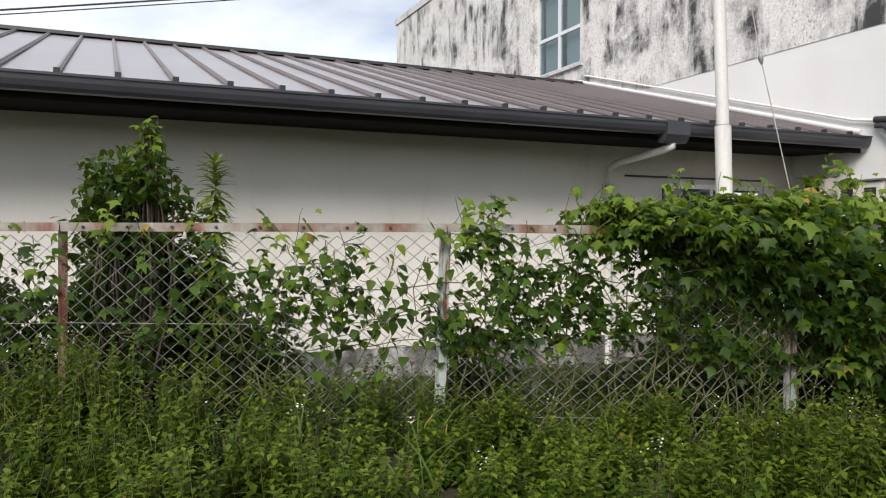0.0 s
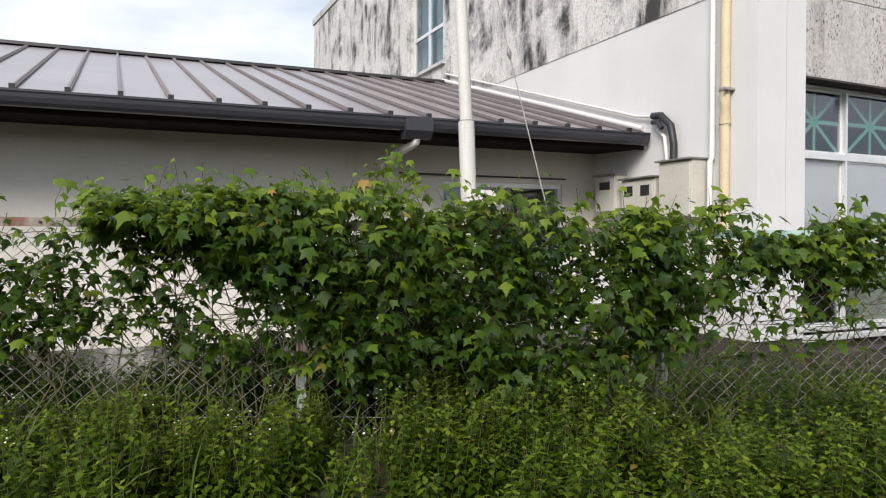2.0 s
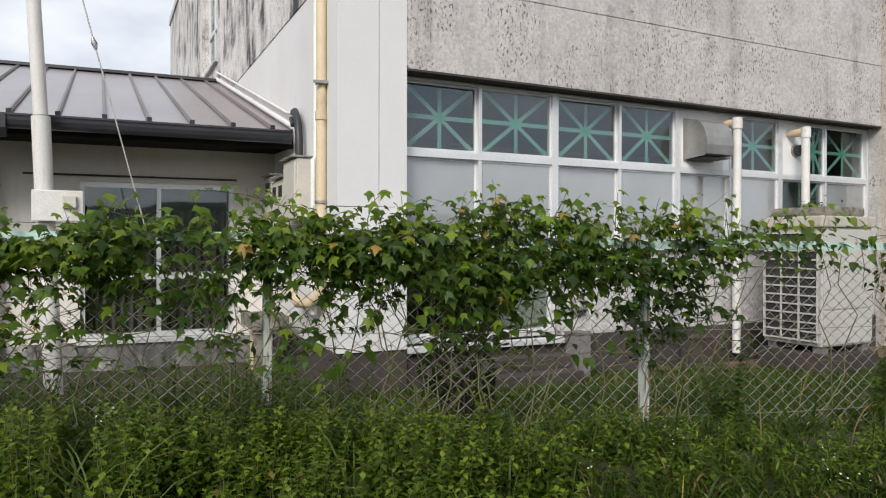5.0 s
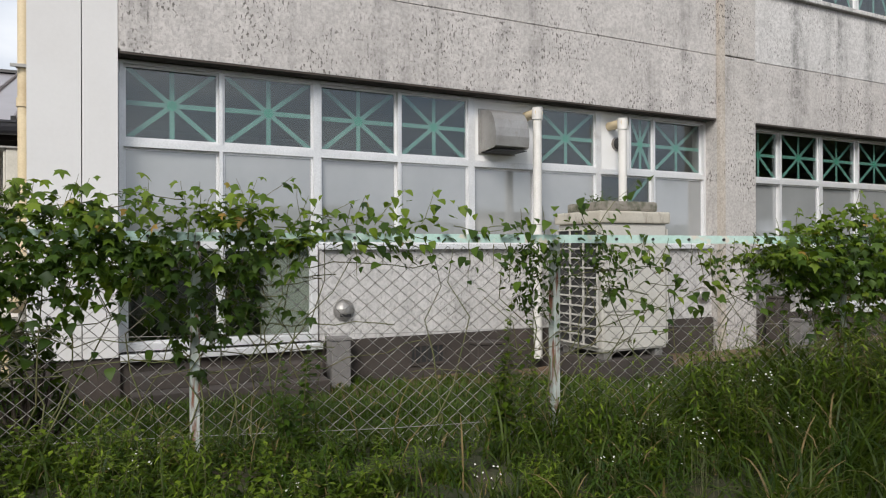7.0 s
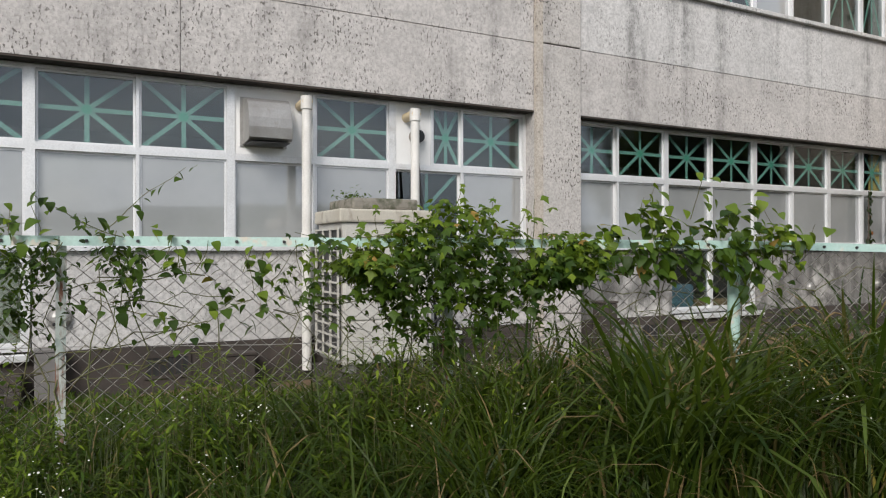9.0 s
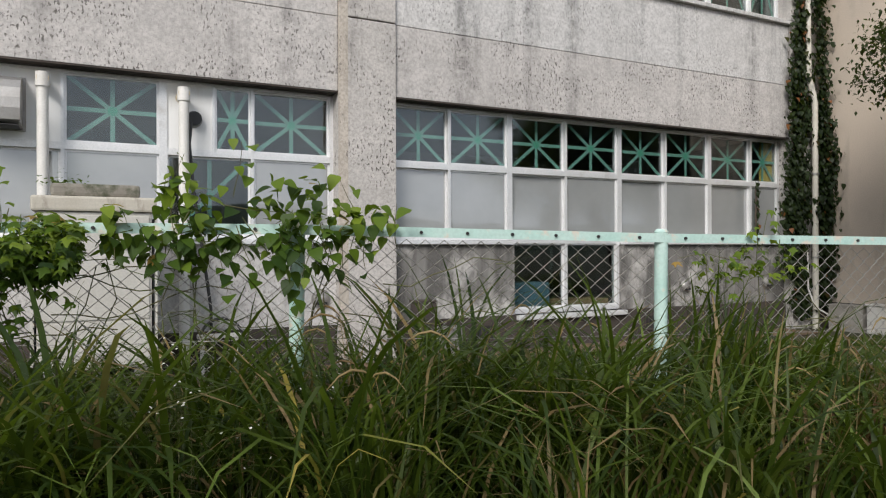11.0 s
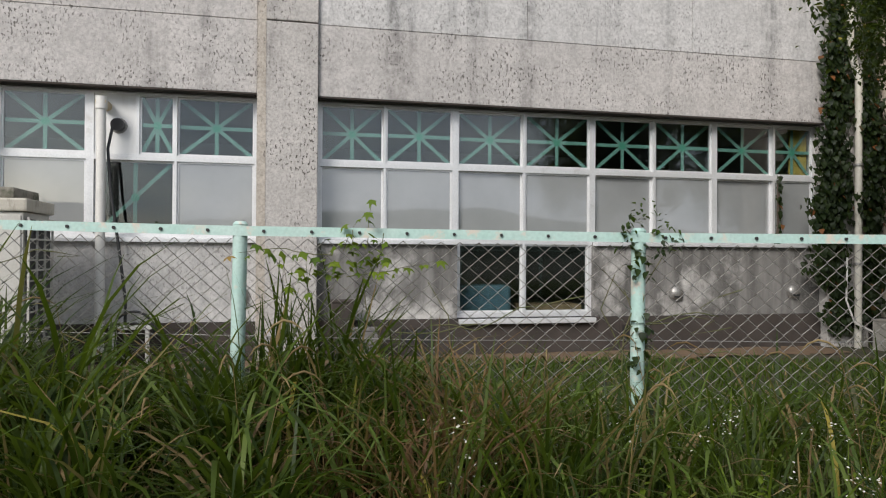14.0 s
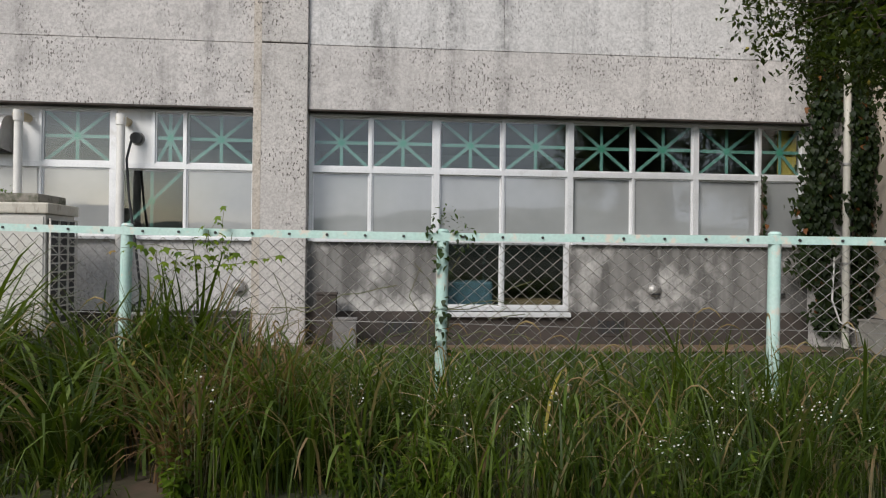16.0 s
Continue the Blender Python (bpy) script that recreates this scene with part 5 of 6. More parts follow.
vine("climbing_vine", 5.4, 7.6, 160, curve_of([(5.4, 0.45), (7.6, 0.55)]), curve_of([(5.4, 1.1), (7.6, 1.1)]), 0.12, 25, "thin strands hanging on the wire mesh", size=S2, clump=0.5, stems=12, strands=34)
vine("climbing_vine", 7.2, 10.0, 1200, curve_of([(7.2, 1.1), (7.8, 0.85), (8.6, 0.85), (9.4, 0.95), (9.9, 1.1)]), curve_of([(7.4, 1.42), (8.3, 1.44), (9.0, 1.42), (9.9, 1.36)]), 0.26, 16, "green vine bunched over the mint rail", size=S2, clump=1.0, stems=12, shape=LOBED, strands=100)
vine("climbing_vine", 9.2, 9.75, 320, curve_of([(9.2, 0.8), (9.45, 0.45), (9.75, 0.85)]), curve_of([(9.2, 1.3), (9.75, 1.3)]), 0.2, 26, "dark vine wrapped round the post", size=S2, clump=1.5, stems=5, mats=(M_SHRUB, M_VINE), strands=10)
vine("climbing_vine", 7.7, 9.3, 90, curve_of([(7.7, 0.6), (9.3, 0.55)]), curve_of([(7.7, 1.0), (9.3, 1.0)]), 0.1, 27, "thin strands of vine on the wire", size=S2, clump=0.6, stems=6, shape=HEART, strands=18)
vine("climbing_vine", 7.9, 9.05, 560, curve_of([(7.9, 1.0), (8.3, 0.86), (8.7, 0.92), (9.05, 1.05)]), curve_of([(7.9, 1.36), (9.05, 1.38)]), 0.26, 30, "dark vine hanging in a curtain below the rail", size=S2, clump=1.3, stems=8, strands=50)
vine("climbing_vine", 9.7, 11.9, 150, curve_of([(9.7, 1.1), (10.6, 1.05), (11.9, 1.0)]), curve_of([(9.7, 1.36), (10.8, 1.40), (11.9, 1.25)]), 0.10, 17, "sparse vine strung along the mint rail", clump=0.6, shape=HEART, size=(0.032, 0.066), stems=5, strands=30)
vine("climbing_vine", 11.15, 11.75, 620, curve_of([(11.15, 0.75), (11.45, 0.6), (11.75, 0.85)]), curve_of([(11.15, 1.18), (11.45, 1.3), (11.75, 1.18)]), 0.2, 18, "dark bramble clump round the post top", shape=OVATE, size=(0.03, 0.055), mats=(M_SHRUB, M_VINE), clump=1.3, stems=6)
vine("climbing_vine", 11.85, 12.35, 30, curve_of([(11.85, 0.75), (12.1, 0.6), (12.35, 0.8)]), curve_of([(11.85, 1.15), (12.35, 1.15)]), 0.08, 19, "hanging vine tendrils on the wire", shape=HEART, size=(0.035, 0.07), clump=0.8, stems=4, strands=9)
vine("climbing_vine", 12.7, 14.0, 2000, curve_of([(12.7, 1.0), (12.95, 0.8), (13.2, 0.62), (13.6, 0.85), (14.0, 1.0)]), curve_of([(12.7, 1.15), (12.95, 1.27), (13.2, 1.36), (13.6, 1.29), (14.0, 1.22)]), 0.34, 20, "rounded leafy vine clump over the fence", shape=LOBED, size=(0.04, 0.075), clump=1.1, stems=16, lean=-0.05, strands=60)
vine("climbing_vine", 12.35, 12.9, 60, curve_of([(12.35, 0.8), (12.9, 0.8)]), curve_of([(12.35, 1.1), (12.9, 1.25)]), 0.1, 29, "loose shoots beside the leafy clump", shape=LOBED, size=(0.035, 0.065), clump=0.8, stems=3, strands=12)
vine("climbing_vine", 14.1, 15.4, 260, curve_of([(14.1, 1.0), (15.4, 1.05)]), curve_of([(14.1, 1.35), (14.9, 1.48), (15.4, 1.2)]), 0.2, 21, "vine shoots reaching along the rail", shape=HEART, size=(0.045, 0.08), clump=1.0, stems=6, strands=34)
vine("climbing_vine", 17.0, 17.75, 50, curve_of([(17.0, 0.85), (17.75, 0.98)]), curve_of([(17.0, 1.10), (17.4, 1.17), (17.75, 1.1)]), 0.08, 22, "small bright vine on the rail", mats=(M_VINE_TOP, M_VINE_TOP), size=(0.035, 0.065), clump=0.9, stems=4, strands=8)
vine("climbing_vine", 18.60, 18.94, 130, curve_of([(18.60, 1.05), (18.94, 1.06)]), curve_of([(18.60, 1.12), (18.76, 1.26), (18.94, 1.13)]), 0.06, 23, "small weed sprouting on the post top", mats=(M_IVY, M_SHRUB), size=(0.02, 0.045), shape=OVATE, clump=1.3, stems=3)
vine("climbing_vine", 18.70, 18.80, 90, curve_of([(18.70, 0.15), (18.80, 0.15)]), curve_of([(18.70, 1.05), (18.80, 1.05)]), 0.05, 28, "dark ivy climbing the mint post", mats=(M_IVY, M_SHRUB), size=(0.025, 0.045), shape=HEART, clump=1.6, stems=2, lean=-0.045)


# Herb stalks: upright stems with pairs of leaves.
def herbs(name, n, x0, x1, d0, d1, h_lo, h_hi, seed, label, leaf=OVATE, size=(0.032, 0.06), per=26, mat=M_HERB, rel=False, tuft=0, lean=0.07):
    """rel: the heights are shares of the verge's own height; tuft: stalks to a tuft."""
    r = np.random.default_rng(seed)
    x = r.uniform(x0, x1, n)
    d = r.uniform(d0, d1, n)
    if tuft:
        k = r.integers(0, max(2, n // tuft), n)
        x, d = x[k] + r.normal(0, 0.045, n), d[k] + r.normal(0, 0.045, n)
    y = fence_y(x) + d
    h = r.uniform(h_lo * 0.8, h_hi * 1.12, n) * (0.75 + 0.5 * np.array([noise.noise(Vector((a * 0.9, b * 0.9, seed))) + 0.5 for a, b in zip(x, y)]))
    if rel:
        h = h * verge_h(x)
    lx, ly = r.normal(0, lean, n), r.normal(-0.02, lean, n)
    z0 = ground_z(x, y) - 0.02
    # leaves
    q = np.tile(np.linspace(0.18, 1.0, per), n)
    who = np.repeat(np.arange(n), per)
    turn_az = np.tile(np.arange(per) * 2.4, n) + np.repeat(r.uniform(0, 6.28, n), per)
    til = r.uniform(-0.35, 0.45, n * per) - 0.6 * (q > 0.9)
    s = r.uniform(*size, n * per) * (1.15 - 0.6 * q)
    ca, sa, ct, st = np.cos(turn_az), np.sin(turn_az), np.cos(til), np.sin(til)
    zz, oo = np.zeros_like(ca), np.ones_like(ca)
    R = (np.stack([ca, -sa, zz, sa, ca, zz, zz, zz, oo], 1).reshape(-1, 3, 3) @ np.stack([oo, zz, zz, zz, ct, -st, zz, st, ct], 1).reshape(-1, 3, 3)) * s[:, None, None]
    P = np.stack([x[who] + lx[who] * q * q, y[who] + ly[who] * q * q, z0[who] + h[who] * q], 1)
    t = thing(name, label, "weeds", kind="stuff", at=(float((x0 + x1) / 2), float(np.mean(y)), float(np.mean(z0))))
    inv = Matrix.Translation(t.location).inverted()
    # Upper leaves take a brighter tone, so light on stalk tops is in colour.
    swarm("leaves", *leaf, R, P, [mat, M_HERB_TOP if mat is M_HERB else mat], t, pick=((q > 0.8) & (r.uniform(0, 1, len(q)) < 0.75)).astype(int)).matrix_parent_inverse = inv
    sv = [(-1, 0, 0), (1, 0, 0), (0, 1, 0), (-0.5, 0, 1), (0.5, 0, 1), (0, 0.5, 1)]
    st_ = [(0, 1, 4), (0, 4, 3), (1, 2, 5), (1, 5, 4), (2, 0, 3), (2, 3, 5)]
    S = np.zeros((n, 3, 3))
    S[:, 0, 0] = S[:, 1, 1] = 0.0028
    S[:, 0, 2], S[:, 1, 2], S[:, 2, 2] = lx, ly, h
    swarm("stalks", sv, st_, S, np.stack([x, y, z0], 1), M_STEM, t).matrix_parent_inverse = inv
    return t


herbs("verge_weeds", 2800, -2.6, 8.3, -1.55, -0.02, 0.72, 1.12, 31, "knee-high green leafy weeds crowding the verge", leaf=SPRAY, size=(0.040, 0.064), per=32, rel=True, tuft=8, lean=0.04)
herbs("verge_weeds", 750, -2.6, 8.6, -1.6, -0.1, 0.35, 0.7, 45, "low leafy weeds filling the verge between the tall ones", leaf=SPRAY, size=(0.045, 0.07), per=20, rel=True)
herbs("verge_weeds", 260, 7.8, 10.2, -1.1, -0.05, 0.6, 1.2, 38, "leafy weeds thinning towards the mown verge", leaf=SPRAY, size=(0.04, 0.065), per=24, rel=True, tuft=4)
herbs("verge_weeds", 420, 8.2, 13.6, -1.25, -0.05, 0.45, 0.9, 32, "thin leafy weeds among verge grass", leaf=LANCE, size=(0.05, 0.09), per=22, mat=M_VINE, rel=True, tuft=4)
herbs("tall_weeds", 34, 3.0, 8.2, -0.4, 0.6, 0.45, 0.75, 33, "tall narrow-leaved weeds beside the fence", leaf=LANCE, size=(0.06, 0.10), per=44)
herbs("tall_weeds", 150, 11.2, 13.4, -1.0, -0.05, 0.7, 1.12, 37, "bright narrow-leaved goldenrod shoots by the fence", leaf=LANCE, size=(0.06, 0.11), per=44, rel=True, tuft=3, lean=0.05)
herbs("tall_weeds", 110, 8.6, 11.4, -1.1, -0.2, 0.7, 1.3, 39, "yellow-green goldenrod shoots in the verge", leaf=LANCE, size=(0.05, 0.085), per=34, rel=True, tuft=4)
herbs("tall_weeds", 120, 5.6, 7.8, -0.3, 0.3, 0.30, 0.5, 42, "dark leafy weeds crowding the fence foot", leaf=OVATE, size=(0.04, 0.07), per=36, mat=M_VINE)
herbs("tall_weeds", 9, 9.86, 9.98, -0.12, -0.02, 0.38, 0.55, 43, "leafy weed standing against the wire mesh", leaf=OVATE, size=(0.05, 0.085), per=36, mat=M_VINE)
herbs("tall_weeds", 12, 10.98, 11.16, -0.12, 0.0, 0.5, 0.8, 44, "leafy weed climbing beside the rusting post", leaf=OVATE, size=(0.05, 0.085), per=36)
herbs("yard_weeds", 650, -2.5, 7.6, 0.1, 1.6, 0.3, 0.5, 34, "green weeds growing between fence and annex", leaf=SPRAY, size=(0.05, 0.085))
herbs("verge_weeds", 300, 17.5, 24.0, -1.25, -0.1, 0.22, 0.55, 35, "low green weeds among long grass", leaf=OVATE, size=(0.045, 0.07), rel=True, tuft=5)
herbs("goldenrod", 1, 0.61, 0.611, 0.80, 0.801, 1.95, 1.951, 41, "tall goldenrod stalk above the rail", leaf=LANCE, size=(0.20, 0.28), per=400, mat=M_HERB_TOP, lean=0.01)


def grass(name, n, x0, x1, d0, d1, h_lo, h_hi, seed, label, mat=M_GRASS, width=0.006, bend=(0.3, 1.0), clump=0.0, lean=0.0, rel=False, seg=6):
    """Arching blades: each one a tapering ribbon of six pieces."""
    r = np.random.default_rng(seed)
    x, d = r.uniform(x0, x1, n), r.uniform(d0, d1, n)
    if clump:
        nc = max(3, int((x1 - x0) * (d1 - d0) * clump))
        cx, cd = r.uniform(x0, x1, nc), r.uniform(d0, d1, nc)
        k = r.integers(0, nc, n)
        x, d = cx[k] + r.normal(0, 0.07, n), np.clip(cd[k] + r.normal(0, 0.07, n), d0, d1)
    y = fence_y(x) + d
    h = r.uniform(h_lo, h_hi, n) * (verge_h(x) if rel else 1.0)
    h = h * (1.0 + 0.45 * np.array([noise.noise(Vector((a * 1.9, b * 1.9, seed * 0.31))) for a, b in zip(x, d)]))
    azi = r.uniform(0, 2 * math.pi, n)
    bd = r.uniform(*bend, n)
    t = np.linspace(0, 1, seg + 1)
    ang = bd[:, None] * 1.9 * t[None] ** 1.6 + 0.06
    dr = np.cumsum(np.sin(ang), 1) / seg
    dz = np.cumsum(np.cos(ang), 1) / seg
    dr, dz = dr - dr[:, :1], dz - dz[:, :1]
    px = x[:, None] + h[:, None] * dr * np.cos(azi)[:, None] + lean * h[:, None] * t[None]
    py = y[:, None] + h[:, None] * dr * np.sin(azi)[:, None]
    pz = ground_z(x, y)[:, None] - 0.02 + h[:, None] * dz
    w = r.uniform(0.6, 1.4, n)[:, None] * width * (np.sin(np.clip(t * 0.85 + 0.15, 0, 1) * math.pi) ** 0.6 * 0.85 + 0.15)[None]
    w[:, -1] = 0.0006
    wa = azi + math.pi / 2 + r.normal(0, 0.5, n)
    ox, oy = np.cos(wa)[:, None] * w, np.sin(wa)[:, None] * w
    co = np.stack([np.stack([px - ox, py - oy, pz], 2), np.stack([px + ox, py + oy, pz], 2)], 2).reshape(-1, 3)
    i0 = (np.arange(n)[:, None] * (2 * (seg + 1)) + 2 * np.arange(seg)[None]).ravel()
    f = np.concatenate([np.stack([i0, i0 + 1, i0 + 3], 1), np.stack([i0, i0 + 3, i0 + 2], 1)])
    return tagged(mesh_of(name, co, f, mat, None, label, "stuff"), category="grass")


grass("verge_grass", 1500, -3.0, 9.0, -1.6, 0.3, 0.7, 1.5, 51, "thin grass blades among verge weeds", mat=M_GRASS_PALE, width=0.0045, clump=4, bend=(0.5, 1.2), rel=True)
grass("verge_grass", 7400, 8.0, 13.2, -1.6, 0.2, 0.5, 1.15, 52, "knee-high tangled green verge grass", width=0.0045, clump=14, bend=(0.4, 1.3), rel=True)
grass("verge_grass", 150, 8.2, 12.5, -1.2, 0.1, 0.25, 0.5, 59, "scattered tall grass stalks in the verge", width=0.004, bend=(0.2, 0.8))
grass("long_grass", 2500, 12.9, 17.4, -1.15, 0.25, 0.75, 1.5, 53, "tall arching clumps of green reed grass", width=0.0098, clump=5, bend=(0.45, 1.3), rel=True)
grass("long_grass", 3600, 12.7, 17.8, -1.25, 0.3, 0.45, 1.05, 60, "dense green grass under the reed clumps", width=0.0058, clump=10, bend=(0.2, 1.1), rel=True)
grass("long_grass", 3800, 17.3, 25.5, -1.2, 0.4, 0.4, 1.05, 67, "yellow-green fine grass before the fence", mat=M_FRESH, width=0.0045, clump=9, bend=(0.2, 1.1), rel=True)
grass("long_grass", 3800, 17.0, 25.5, -1.2, 0.4, 0.5, 1.2, 54, "long uncut grass with dry seed stalks", width=0.0055, clump=9, bend=(0.2, 1.1), rel=True)
grass("long_grass", 900, 16.9, 25.5, -0.9, 0.2, 0.95, 1.45, 61, "taller grass blades among the verge grass", width=0.0075, clump=4, bend=(0.3, 1.2), rel=True)
grass("verge_grass", 6500, 13.0, 25.5, -1.55, -0.6, 0.10, 0.32, 55, "short grass along the road edge", width=0.0045, clump=12, bend=(0.3, 1.2))
grass("yard_grass", 46000, 7.6, 18.0, 0.05, 3.6, 0.06, 0.17, 56, "short green yard lawn behind the fence", mat=M_LAWN, width=0.0055, seg=3)
grass("yard_grass", 22000, 17.5, 25.0, 0.2, 5.0, 0.06, 0.18, 66, "short green lawn before the beige wing", mat=M_LAWN, width=0.0055, seg=3)
grass("yard_grass", 4500, -3.0, 8.2, 0.2, 2.6, 0.15, 0.45, 57, "ragged grass below the annex wall", mat=M_LAWN, width=0.005)
grass("dry_straw", 420, 13.5, 22.0, -1.1, 0.0, 0.35, 0.8, 58, "bleached dry grass stalks among green blades", mat=M_STRAW, width=0.006, bend=(0.5, 1.3))
grass("dry_straw", 520, 17.0, 18.0, -1.15, -0.2, 0.4, 0.85, 62, "reddish-brown withered tuft in the long grass", mat=leafy("withered_blade", (0.10, 0.05, 0.028), (0.22, 0.13, 0.06), old_share=0.0), width=0.005, clump=7, bend=(0.4, 1.2))
grass("long_grass", 200, 16.75, 17.25, -0.35, 0.1, 0.6, 1.12, 63, "tall reed tuft standing at the mint post", width=0.009, bend=(0.1, 0.75), lean=0.16)
grass("long_grass", 420, 13.2, 19.5, -1.15, 0.1, 0.9, 1.5, 64, "thin pale arching blades over the reeds", mat=M_GRASS_PALE, width=0.0085, bend=(0.6, 1.35), rel=True)


def seed_stalks(name, n, x0, x1, d0, d1, seed, label):
    """Bleached stalks whose thick seed heads nod to one side."""
    r = np.random.default_rng(seed)
    bm = bmesh.new()
    for _ in range(n):
        x, d, h, a = r.uniform(x0, x1), r.uniform(d0, d1), r.uniform(0.5, 0.85), r.uniform(0, 6.28)
        y = float(fence_y(x)) + d
        z = float(ground_z(x, y))
        ux, uy, ln = math.cos(a), math.sin(a), r.uniform(0.10, 0.2)
        pts = [Vector((x, y, z - 0.02)), Vector((x + ux * 0.03, y + uy * 0.03, z + h * 0.55)), Vector((x + ux * 0.10, y + uy * 0.10, z + h))]
        tube(bm, pts, [0.0022, 0.0018, 0.0014], 4, False)
        e = pts[-1]
        head = [e + Vector((ux * ln * q, uy * ln * q, 0.05 * math.sin(q * 2.6) - 0.05 * q * q)) for q in (0, 0.25, 0.5, 0.75, 1.0)]
        tube(bm, head, [0.0015, 0.0046, 0.0052, 0.0036, 0.0008], 5, False)
    return tagged(part(name, bm, M_STRAW), label, "grass", kind="stuff")


seed_stalks("seeding_grass", 70, 14.5, 23.0, -1.0, 0.1, 65, "bleached nodding seed heads above the grass")


def flowers(name, n_heads, spots, seed, label):
    """Sprays of tiny white daisies on thin stalks."""
    r = np.random.default_rng(seed)
    k = r.integers(0, len(spots), n_heads)
    s = np.array(spots)[k]
    x, d = s[:, 0] + r.normal(0, 0.045, n_heads), s[:, 1] + r.normal(0, 0.04, n_heads)
    y = fence_y(x) + d
    z0 = ground_z(x, y)
    z = z0 + s[:, 2] * verge_h(x) + r.normal(0, 0.035, n_heads)
    disc = [(0, 0, 0.15)] + [(math.cos(a), math.sin(a), 0) for a in (q * math.pi / 4 for q in range(8))]
    tr = [(0, q + 1, (q + 1) % 8 + 1) for q in range(8)]
    t = thing(name, label, "flowers", kind="stuff", at=(float(x.mean()), float(y.mean()), float(z0.mean())))
    inv = Matrix.Translation(t.location).inverted()
    swarm("petals", disc, tr, turned(r, n_heads, 0.0, 0.9, 0.0034, 0.0058), np.stack([x, y, z], 1), M_PETAL, t).matrix_parent_inverse = inv
    sv, sf = [(-1, 0, 0), (1, 0, 0), (0, 1, 0), (0, 0, 1)], [(0, 1, 3), (1, 2, 3), (2, 0, 3)]
    S = np.zeros((n_heads, 3, 3))
    S[:, 0, 0] = S[:, 1, 1] = 0.0015
    S[:, 0, 2], S[:, 2, 2] = r.normal(0, 0.03, n_heads), z - z0
    swarm("stalks", sv, sf, S, np.stack([x, y, z0], 1), M_STEM, t).matrix_parent_inverse = inv


rf = np.random.default_rng(8)
flowers("daisy_fleabane", 260, [(rf.uniform(-1, 8.5), rf.uniform(-1.1, -0.2), rf.uniform(0.8, 1.1)) for _ in range(22)], 71, "tiny white fleabane flowers among the weeds")
flowers("daisy_fleabane", 320, [(rf.uniform(8.5, 15), rf.uniform(-1.15, -0.5), rf.uniform(0.6, 1.0)) for _ in range(22)], 72, "tiny white fleabane flowers in verge grass")
flowers("daisy_fleabane", 480, [(rf.uniform(17.4, 20.6), rf.uniform(-1.15, -0.6), rf.uniform(0.5, 0.8)) for _ in range(24)], 73, "sprays of white fleabane before the fence")


def shrub(name, centre, radii, n, seed, label, shape=OVATE, size=(0.04, 0.08), mat=M_SHRUB, hollow=0.35):
    """A bush: woody stems from one foot and leaves through an uneven crown."""
    r = np.random.default_rng(seed)
    c, rad = np.array(centre), np.array(radii)
    v = r.normal(0, 1, (n * 2, 3))
    v /= np.linalg.norm(v, axis=1)[:, None]
    rr = r.uniform(hollow, 1, n * 2) ** 0.6
    bump_ = np.array([noise.noise(Vector(p * 1.9) + Vector((seed, 0, 0))) for p in v])
    p = c + v * rad * (rr * (1 + 0.38 * bump_))[:, None]
    gap = np.array([noise.noise(Vector(q * 3.3) + Vector((0, seed, 0))) for q in p])
    gz = ground_z(p[:, 0], p[:, 1])
    p = p[(gap > -0.18) & (p[:, 2] > gz + 0.03)][:n]
    foot = (float(c[0]), float(c[1]), float(ground_z(c[0], c[1])))
    t = thing(name, label, "shrub", at=foot)
    inv = Matrix.Translation(t.location).inverted()
    swarm("leaves", *shape, turned(r, len(p), -0.2, 1.1, *size), p, mat, t).matrix_parent_inverse = inv
    bm = bmesh.new()
    for q in p[:: max(1, len(p) // 30)]:
        a, b = Vector((foot[0] + r.normal(0, 0.05), foot[1] + r.normal(0, 0.05), foot[2] - 0.05)), Vector(q)
        m = a.lerp(b, 0.5) + Vector((r.normal(0, 0.06), r.normal(0, 0.06), 0.1))
        tube(bm, [a, m, b], [0.012, 0.008, 0.003], 5, False)
    tagged(part("stem_tangle", bm, M_BARK, t), kind="stuff").matrix_parent_inverse = inv
    return t


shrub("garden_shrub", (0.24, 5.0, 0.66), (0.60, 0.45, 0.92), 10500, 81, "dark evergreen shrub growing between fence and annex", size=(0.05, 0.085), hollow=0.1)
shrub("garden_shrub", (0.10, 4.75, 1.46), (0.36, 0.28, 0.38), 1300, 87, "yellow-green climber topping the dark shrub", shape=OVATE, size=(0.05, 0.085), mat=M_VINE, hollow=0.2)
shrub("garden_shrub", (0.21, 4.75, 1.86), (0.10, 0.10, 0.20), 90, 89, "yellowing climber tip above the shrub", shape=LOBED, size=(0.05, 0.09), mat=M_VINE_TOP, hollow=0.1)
# Added bush; its near-black leaves stand for shade below the annex wall.
shrub("garden_shrub", (4.6, 4.3, 0.5), (0.7, 0.5, 0.75), 4200, 90, "dark bush added for the shade at the annex wall's foot", size=(0.05, 0.09), hollow=0.1)
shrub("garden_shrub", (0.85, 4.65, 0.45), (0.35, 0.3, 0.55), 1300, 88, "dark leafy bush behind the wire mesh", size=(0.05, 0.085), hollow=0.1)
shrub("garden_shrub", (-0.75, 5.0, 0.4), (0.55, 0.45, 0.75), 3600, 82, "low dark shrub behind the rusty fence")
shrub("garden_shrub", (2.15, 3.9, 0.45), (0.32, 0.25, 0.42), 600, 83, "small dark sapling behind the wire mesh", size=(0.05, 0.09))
# Two bushes added to fill the shade under the vine with dark leaves.
shrub("garden_shrub", (4.5, 2.95, 0.6), (0.85, 0.35, 0.75), 4200, 86, "near-black undergrowth standing for shade behind the vine-covered fence", size=(0.05, 0.09), hollow=0.1)
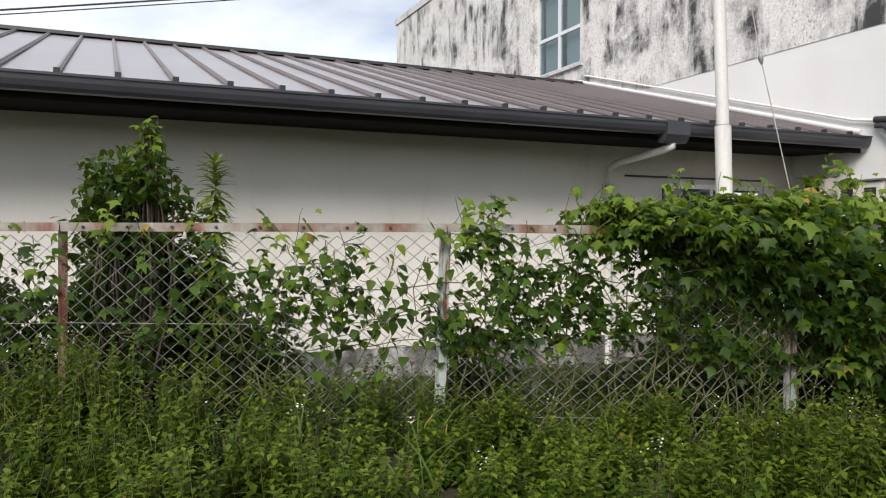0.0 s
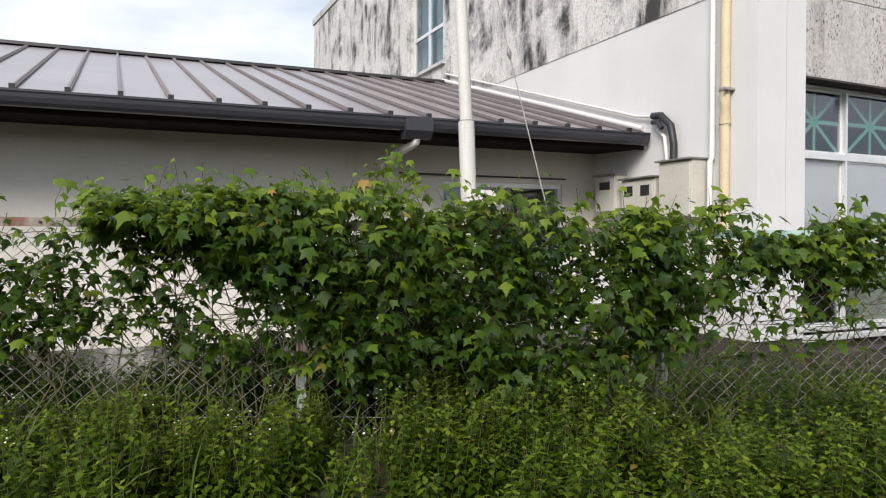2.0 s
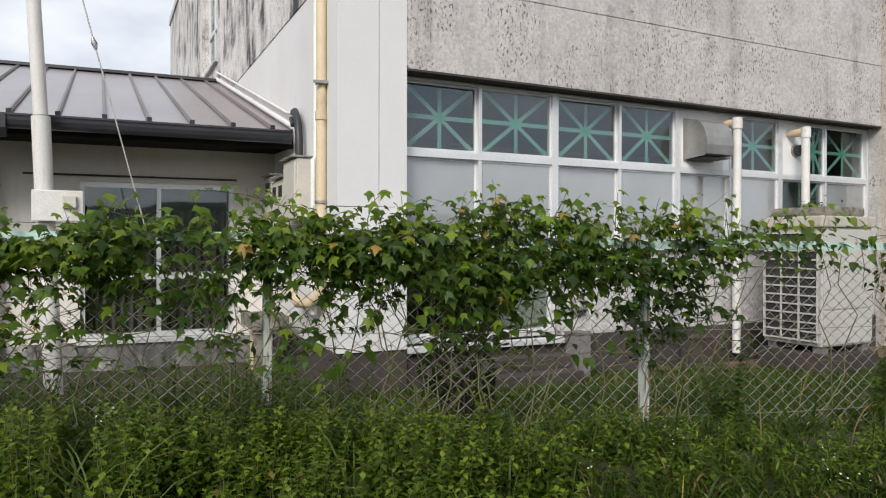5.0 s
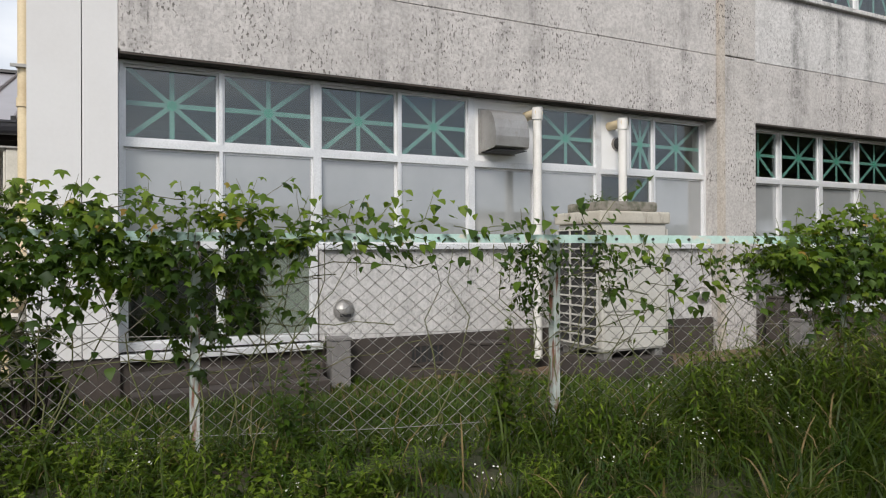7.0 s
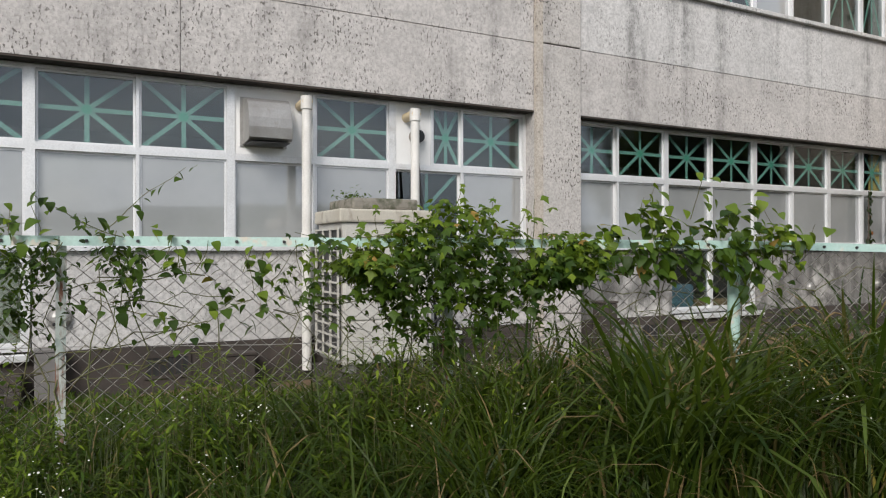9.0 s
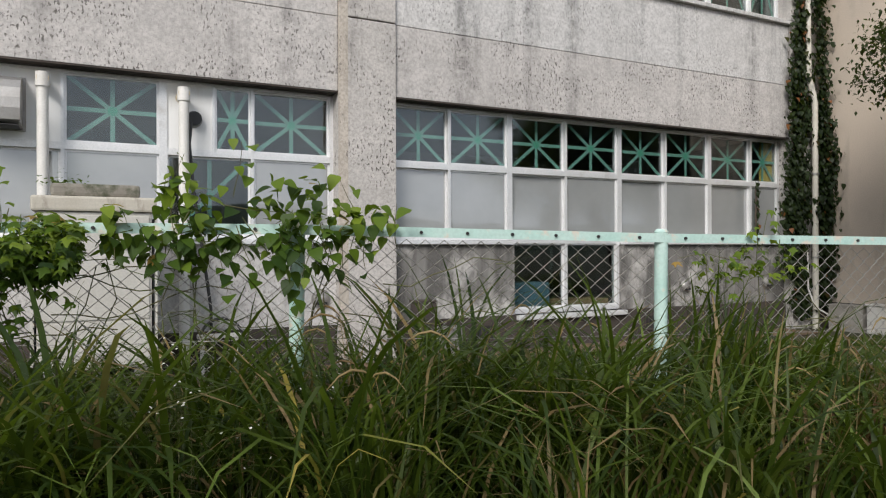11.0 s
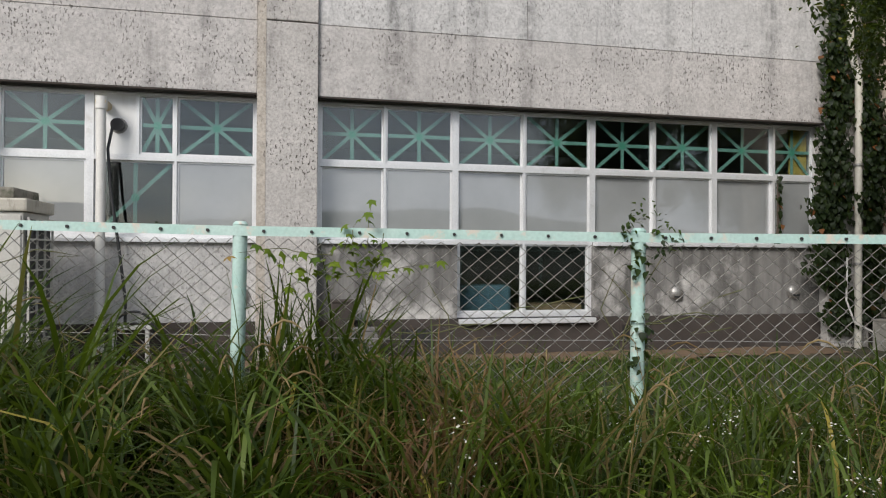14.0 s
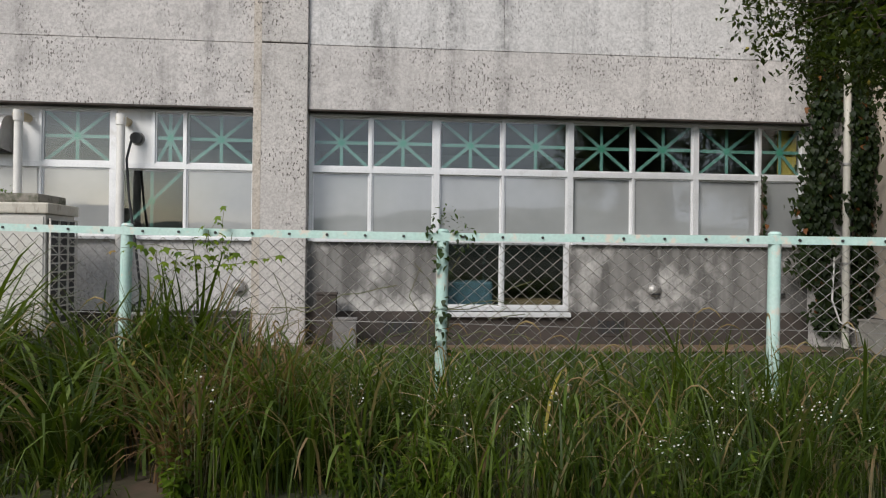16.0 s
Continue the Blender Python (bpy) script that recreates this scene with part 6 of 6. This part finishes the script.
shrub("garden_shrub", (3.5, 3.4, 0.28), (0.9, 0.45, 0.42), 2200, 84, "shrub with shade in its leaf colour behind the vine-covered fence", size=(0.05, 0.09))
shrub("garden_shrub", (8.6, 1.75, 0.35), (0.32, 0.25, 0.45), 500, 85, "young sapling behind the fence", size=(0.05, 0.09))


def ivy(name, path, n, spread, seed, label, size=(0.05, 0.10)):
    """Ivy hugging a wall: leaves about a rising line of (x, y, z, width)."""
    r = np.random.default_rng(seed)
    k = r.uniform(0, len(path) - 1, n)
    P = np.array(path)
    f = np.stack([np.interp(k, np.arange(len(path)), P[:, q]) for q in range(4)], 1)
    rag = np.array([0.75 + 0.9 * noise.noise(Vector((q * 2.6, seed, 0))) for q in f[:, 2]])
    side = np.array([0.5 * noise.noise(Vector((q * 1.7, seed, 4))) for q in f[:, 2]])
    x = f[:, 0] + (np.clip(r.normal(0, 0.5, n), -1.3, 1.3) * rag + side) * f[:, 3]
    y = f[:, 1] - np.abs(r.normal(0, spread, n))
    p = np.stack([x, y, f[:, 2] + r.normal(0, 0.06, n)], 1)
    t = thing(name, label, "ivy", at=tuple(float(q) for q in P[0, :3]))
    inv = Matrix.Translation(t.location).inverted()
    swarm("leaves", *HEART, turned(r, len(p), 0.6, 1.45, *size, spread=0.9), p, M_IVY, t).matrix_parent_inverse = inv
    bm = bmesh.new()
    for q in range(4):
        tube(bm, [(a + r.normal(0, w * 0.3), b - 0.02, c) for a, b, c, w in path], 0.008, 5, False)
    tagged(part("stem_tangle", bm, M_BARK, t), kind="stuff").matrix_parent_inverse = inv


ivy("wall_ivy", [(24.72, 3.87, 0.0, 0.34), (24.55, 3.87, 1.0, 0.42), (24.52, 3.87, 2.0, 0.36), (24.58, 3.86, 3.0, 0.32), (24.68, 3.86, 4.2, 0.28), (24.72, 3.86, 6.5, 0.38)], 4200, 0.05, 91, "dark ivy climbing the downpipe and pier")
ivy("wall_ivy", [(25.12, 3.80, 0.2, 0.16), (25.1, 3.78, 1.5, 0.2), (25.1, 3.74, 2.4, 0.2), (25.05, 3.78, 3.4, 0.14), (25.0, 3.80, 6.5, 0.2)], 2600, 0.10, 92, "dark ivy thick in the building's corner")
ivy("window_ivy", [(23.82, 4.06, 1.2, 0.05), (23.84, 4.06, 1.6, 0.07), (23.84, 4.06, 2.1, 0.05)], 60, 0.02, 93, "sprig of ivy up the window mullion", (0.05, 0.09))


def tree(name, foot, height, crown, radii, n, seed, label, size=(0.05, 0.09), lean=(0, 0), trunk=0.09, mat=M_TREE, limbs=11):
    """A tree: tapered bent trunk, limbs with twigs, leaves in clumps at the twigs."""
    r = np.random.default_rng(seed)
    t = thing(name, label, "tree", at=foot)
    inv = Matrix.Translation(t.location).inverted()
    bm = bmesh.new()
    f, c, rad = Vector(foot), Vector(crown), np.array(radii)
    pts = [f - Vector((0, 0, 0.2))] + [f.lerp(c + Vector((0, 0, rad[2] * 0.5)), q / 5) + Vector((r.normal(0, 0.05), r.normal(0, 0.05), 0)) for q in range(1, 6)]
    tube(bm, pts, [trunk * (1 - 0.16 * q) for q in range(6)], 10)
    tips = []
    for _ in range(limbs):
        q = r.uniform(0.35, 1.0)
        a = pts[0].lerp(pts[-1], q)
        d = r.normal(0, 1, 3)
        d /= np.linalg.norm(d)
        d[2] = d[2] * 0.8 + 0.1
        b = c + Vector(d * rad * r.uniform(0.6, 0.95))
        m = a.lerp(b, 0.5) + Vector((0, 0, 0.12))
        tube(bm, [a, m, b], [trunk * 0.4, trunk * 0.25, trunk * 0.08], 6, False)
        for _ in range(10):
            w = m.lerp(b, r.uniform(0, 1)) + Vector(r.normal(0, 0.17, 3) * rad)
            tube(bm, [m.lerp(b, r.uniform(0.2, 0.9)), w], [trunk * 0.08, 0.003], 4, False)
            tips.append(w)
    part("trunk", bm, M_BARK, t).matrix_parent_inverse = inv
    k = r.integers(0, len(tips), n)
    P = np.array([tuple(v) for v in tips])[k] + r.normal(0, 0.075, (n, 3)) * rad[None]
    swarm("crown", *TREE_LEAF, turned(r, n, -0.2, 1.2, *size), P, mat, t).matrix_parent_inverse = inv
    return t


tree("evergreen_tree", (24.9, 0.2, -0.25), 5.5, (23.15, -0.2, 3.2), (1.5, 1.85, 2.05), 50000, 101, "dark broad-leaved evergreen tree leaning over the fence", size=(0.05, 0.085), limbs=24)
tree("evergreen_tree", (27.0, -0.9, -0.25), 6.0, (27.0, -0.9, 3.4), (1.9, 1.7, 2.4), 22000, 102, "dark evergreen tree beside the wing's end wall", size=(0.08, 0.14), limbs=20)

tree("evergreen_tree", (31.5, -3.4, -0.3), 6.5, (31.5, -3.4, 3.2), (2.7, 2.3, 2.9), 16000, 103, "dark evergreen tree beyond the wing, mirrored in the panes", size=(0.12, 0.2), limbs=22, trunk=0.14)


def hills(name, y0, height, seed, label):
    """A wooded ridge far across the fields, seen in the window panes."""
    nx, ny = 160, 9
    gx = np.linspace(-420, 460, nx)
    co = []
    for q in np.linspace(0, 1, ny):
        for a in gx:
            top = height * (0.62 + 0.5 * noise.noise(Vector((a * 0.008, seed, 0))) + 0.10 * noise.noise(Vector((a * 0.09, q * 7, seed))))
            co.append((a, y0 - 110 * q, -0.6 + top * math.sin(q * math.pi)))
    i = (np.arange(ny - 1)[:, None] * nx + np.arange(nx - 1)[None]).ravel()
    f = np.concatenate([np.stack([i, i + nx, i + nx + 1], 1), np.stack([i, i + nx + 1, i + 1], 1)])
    return tagged(mesh_of(name, np.array(co), f, M_WOODS, None, label, "structure"), category="hills")


M_WOODS = plain("far_woods", (0.045, 0.065, 0.04), (0.03, 0.045, 0.03), 0.05, 0.95, fine=1.2, relief=0.0)
hills("backdrop", -160, 19.0, 5, "low wooded hills beyond the lane")
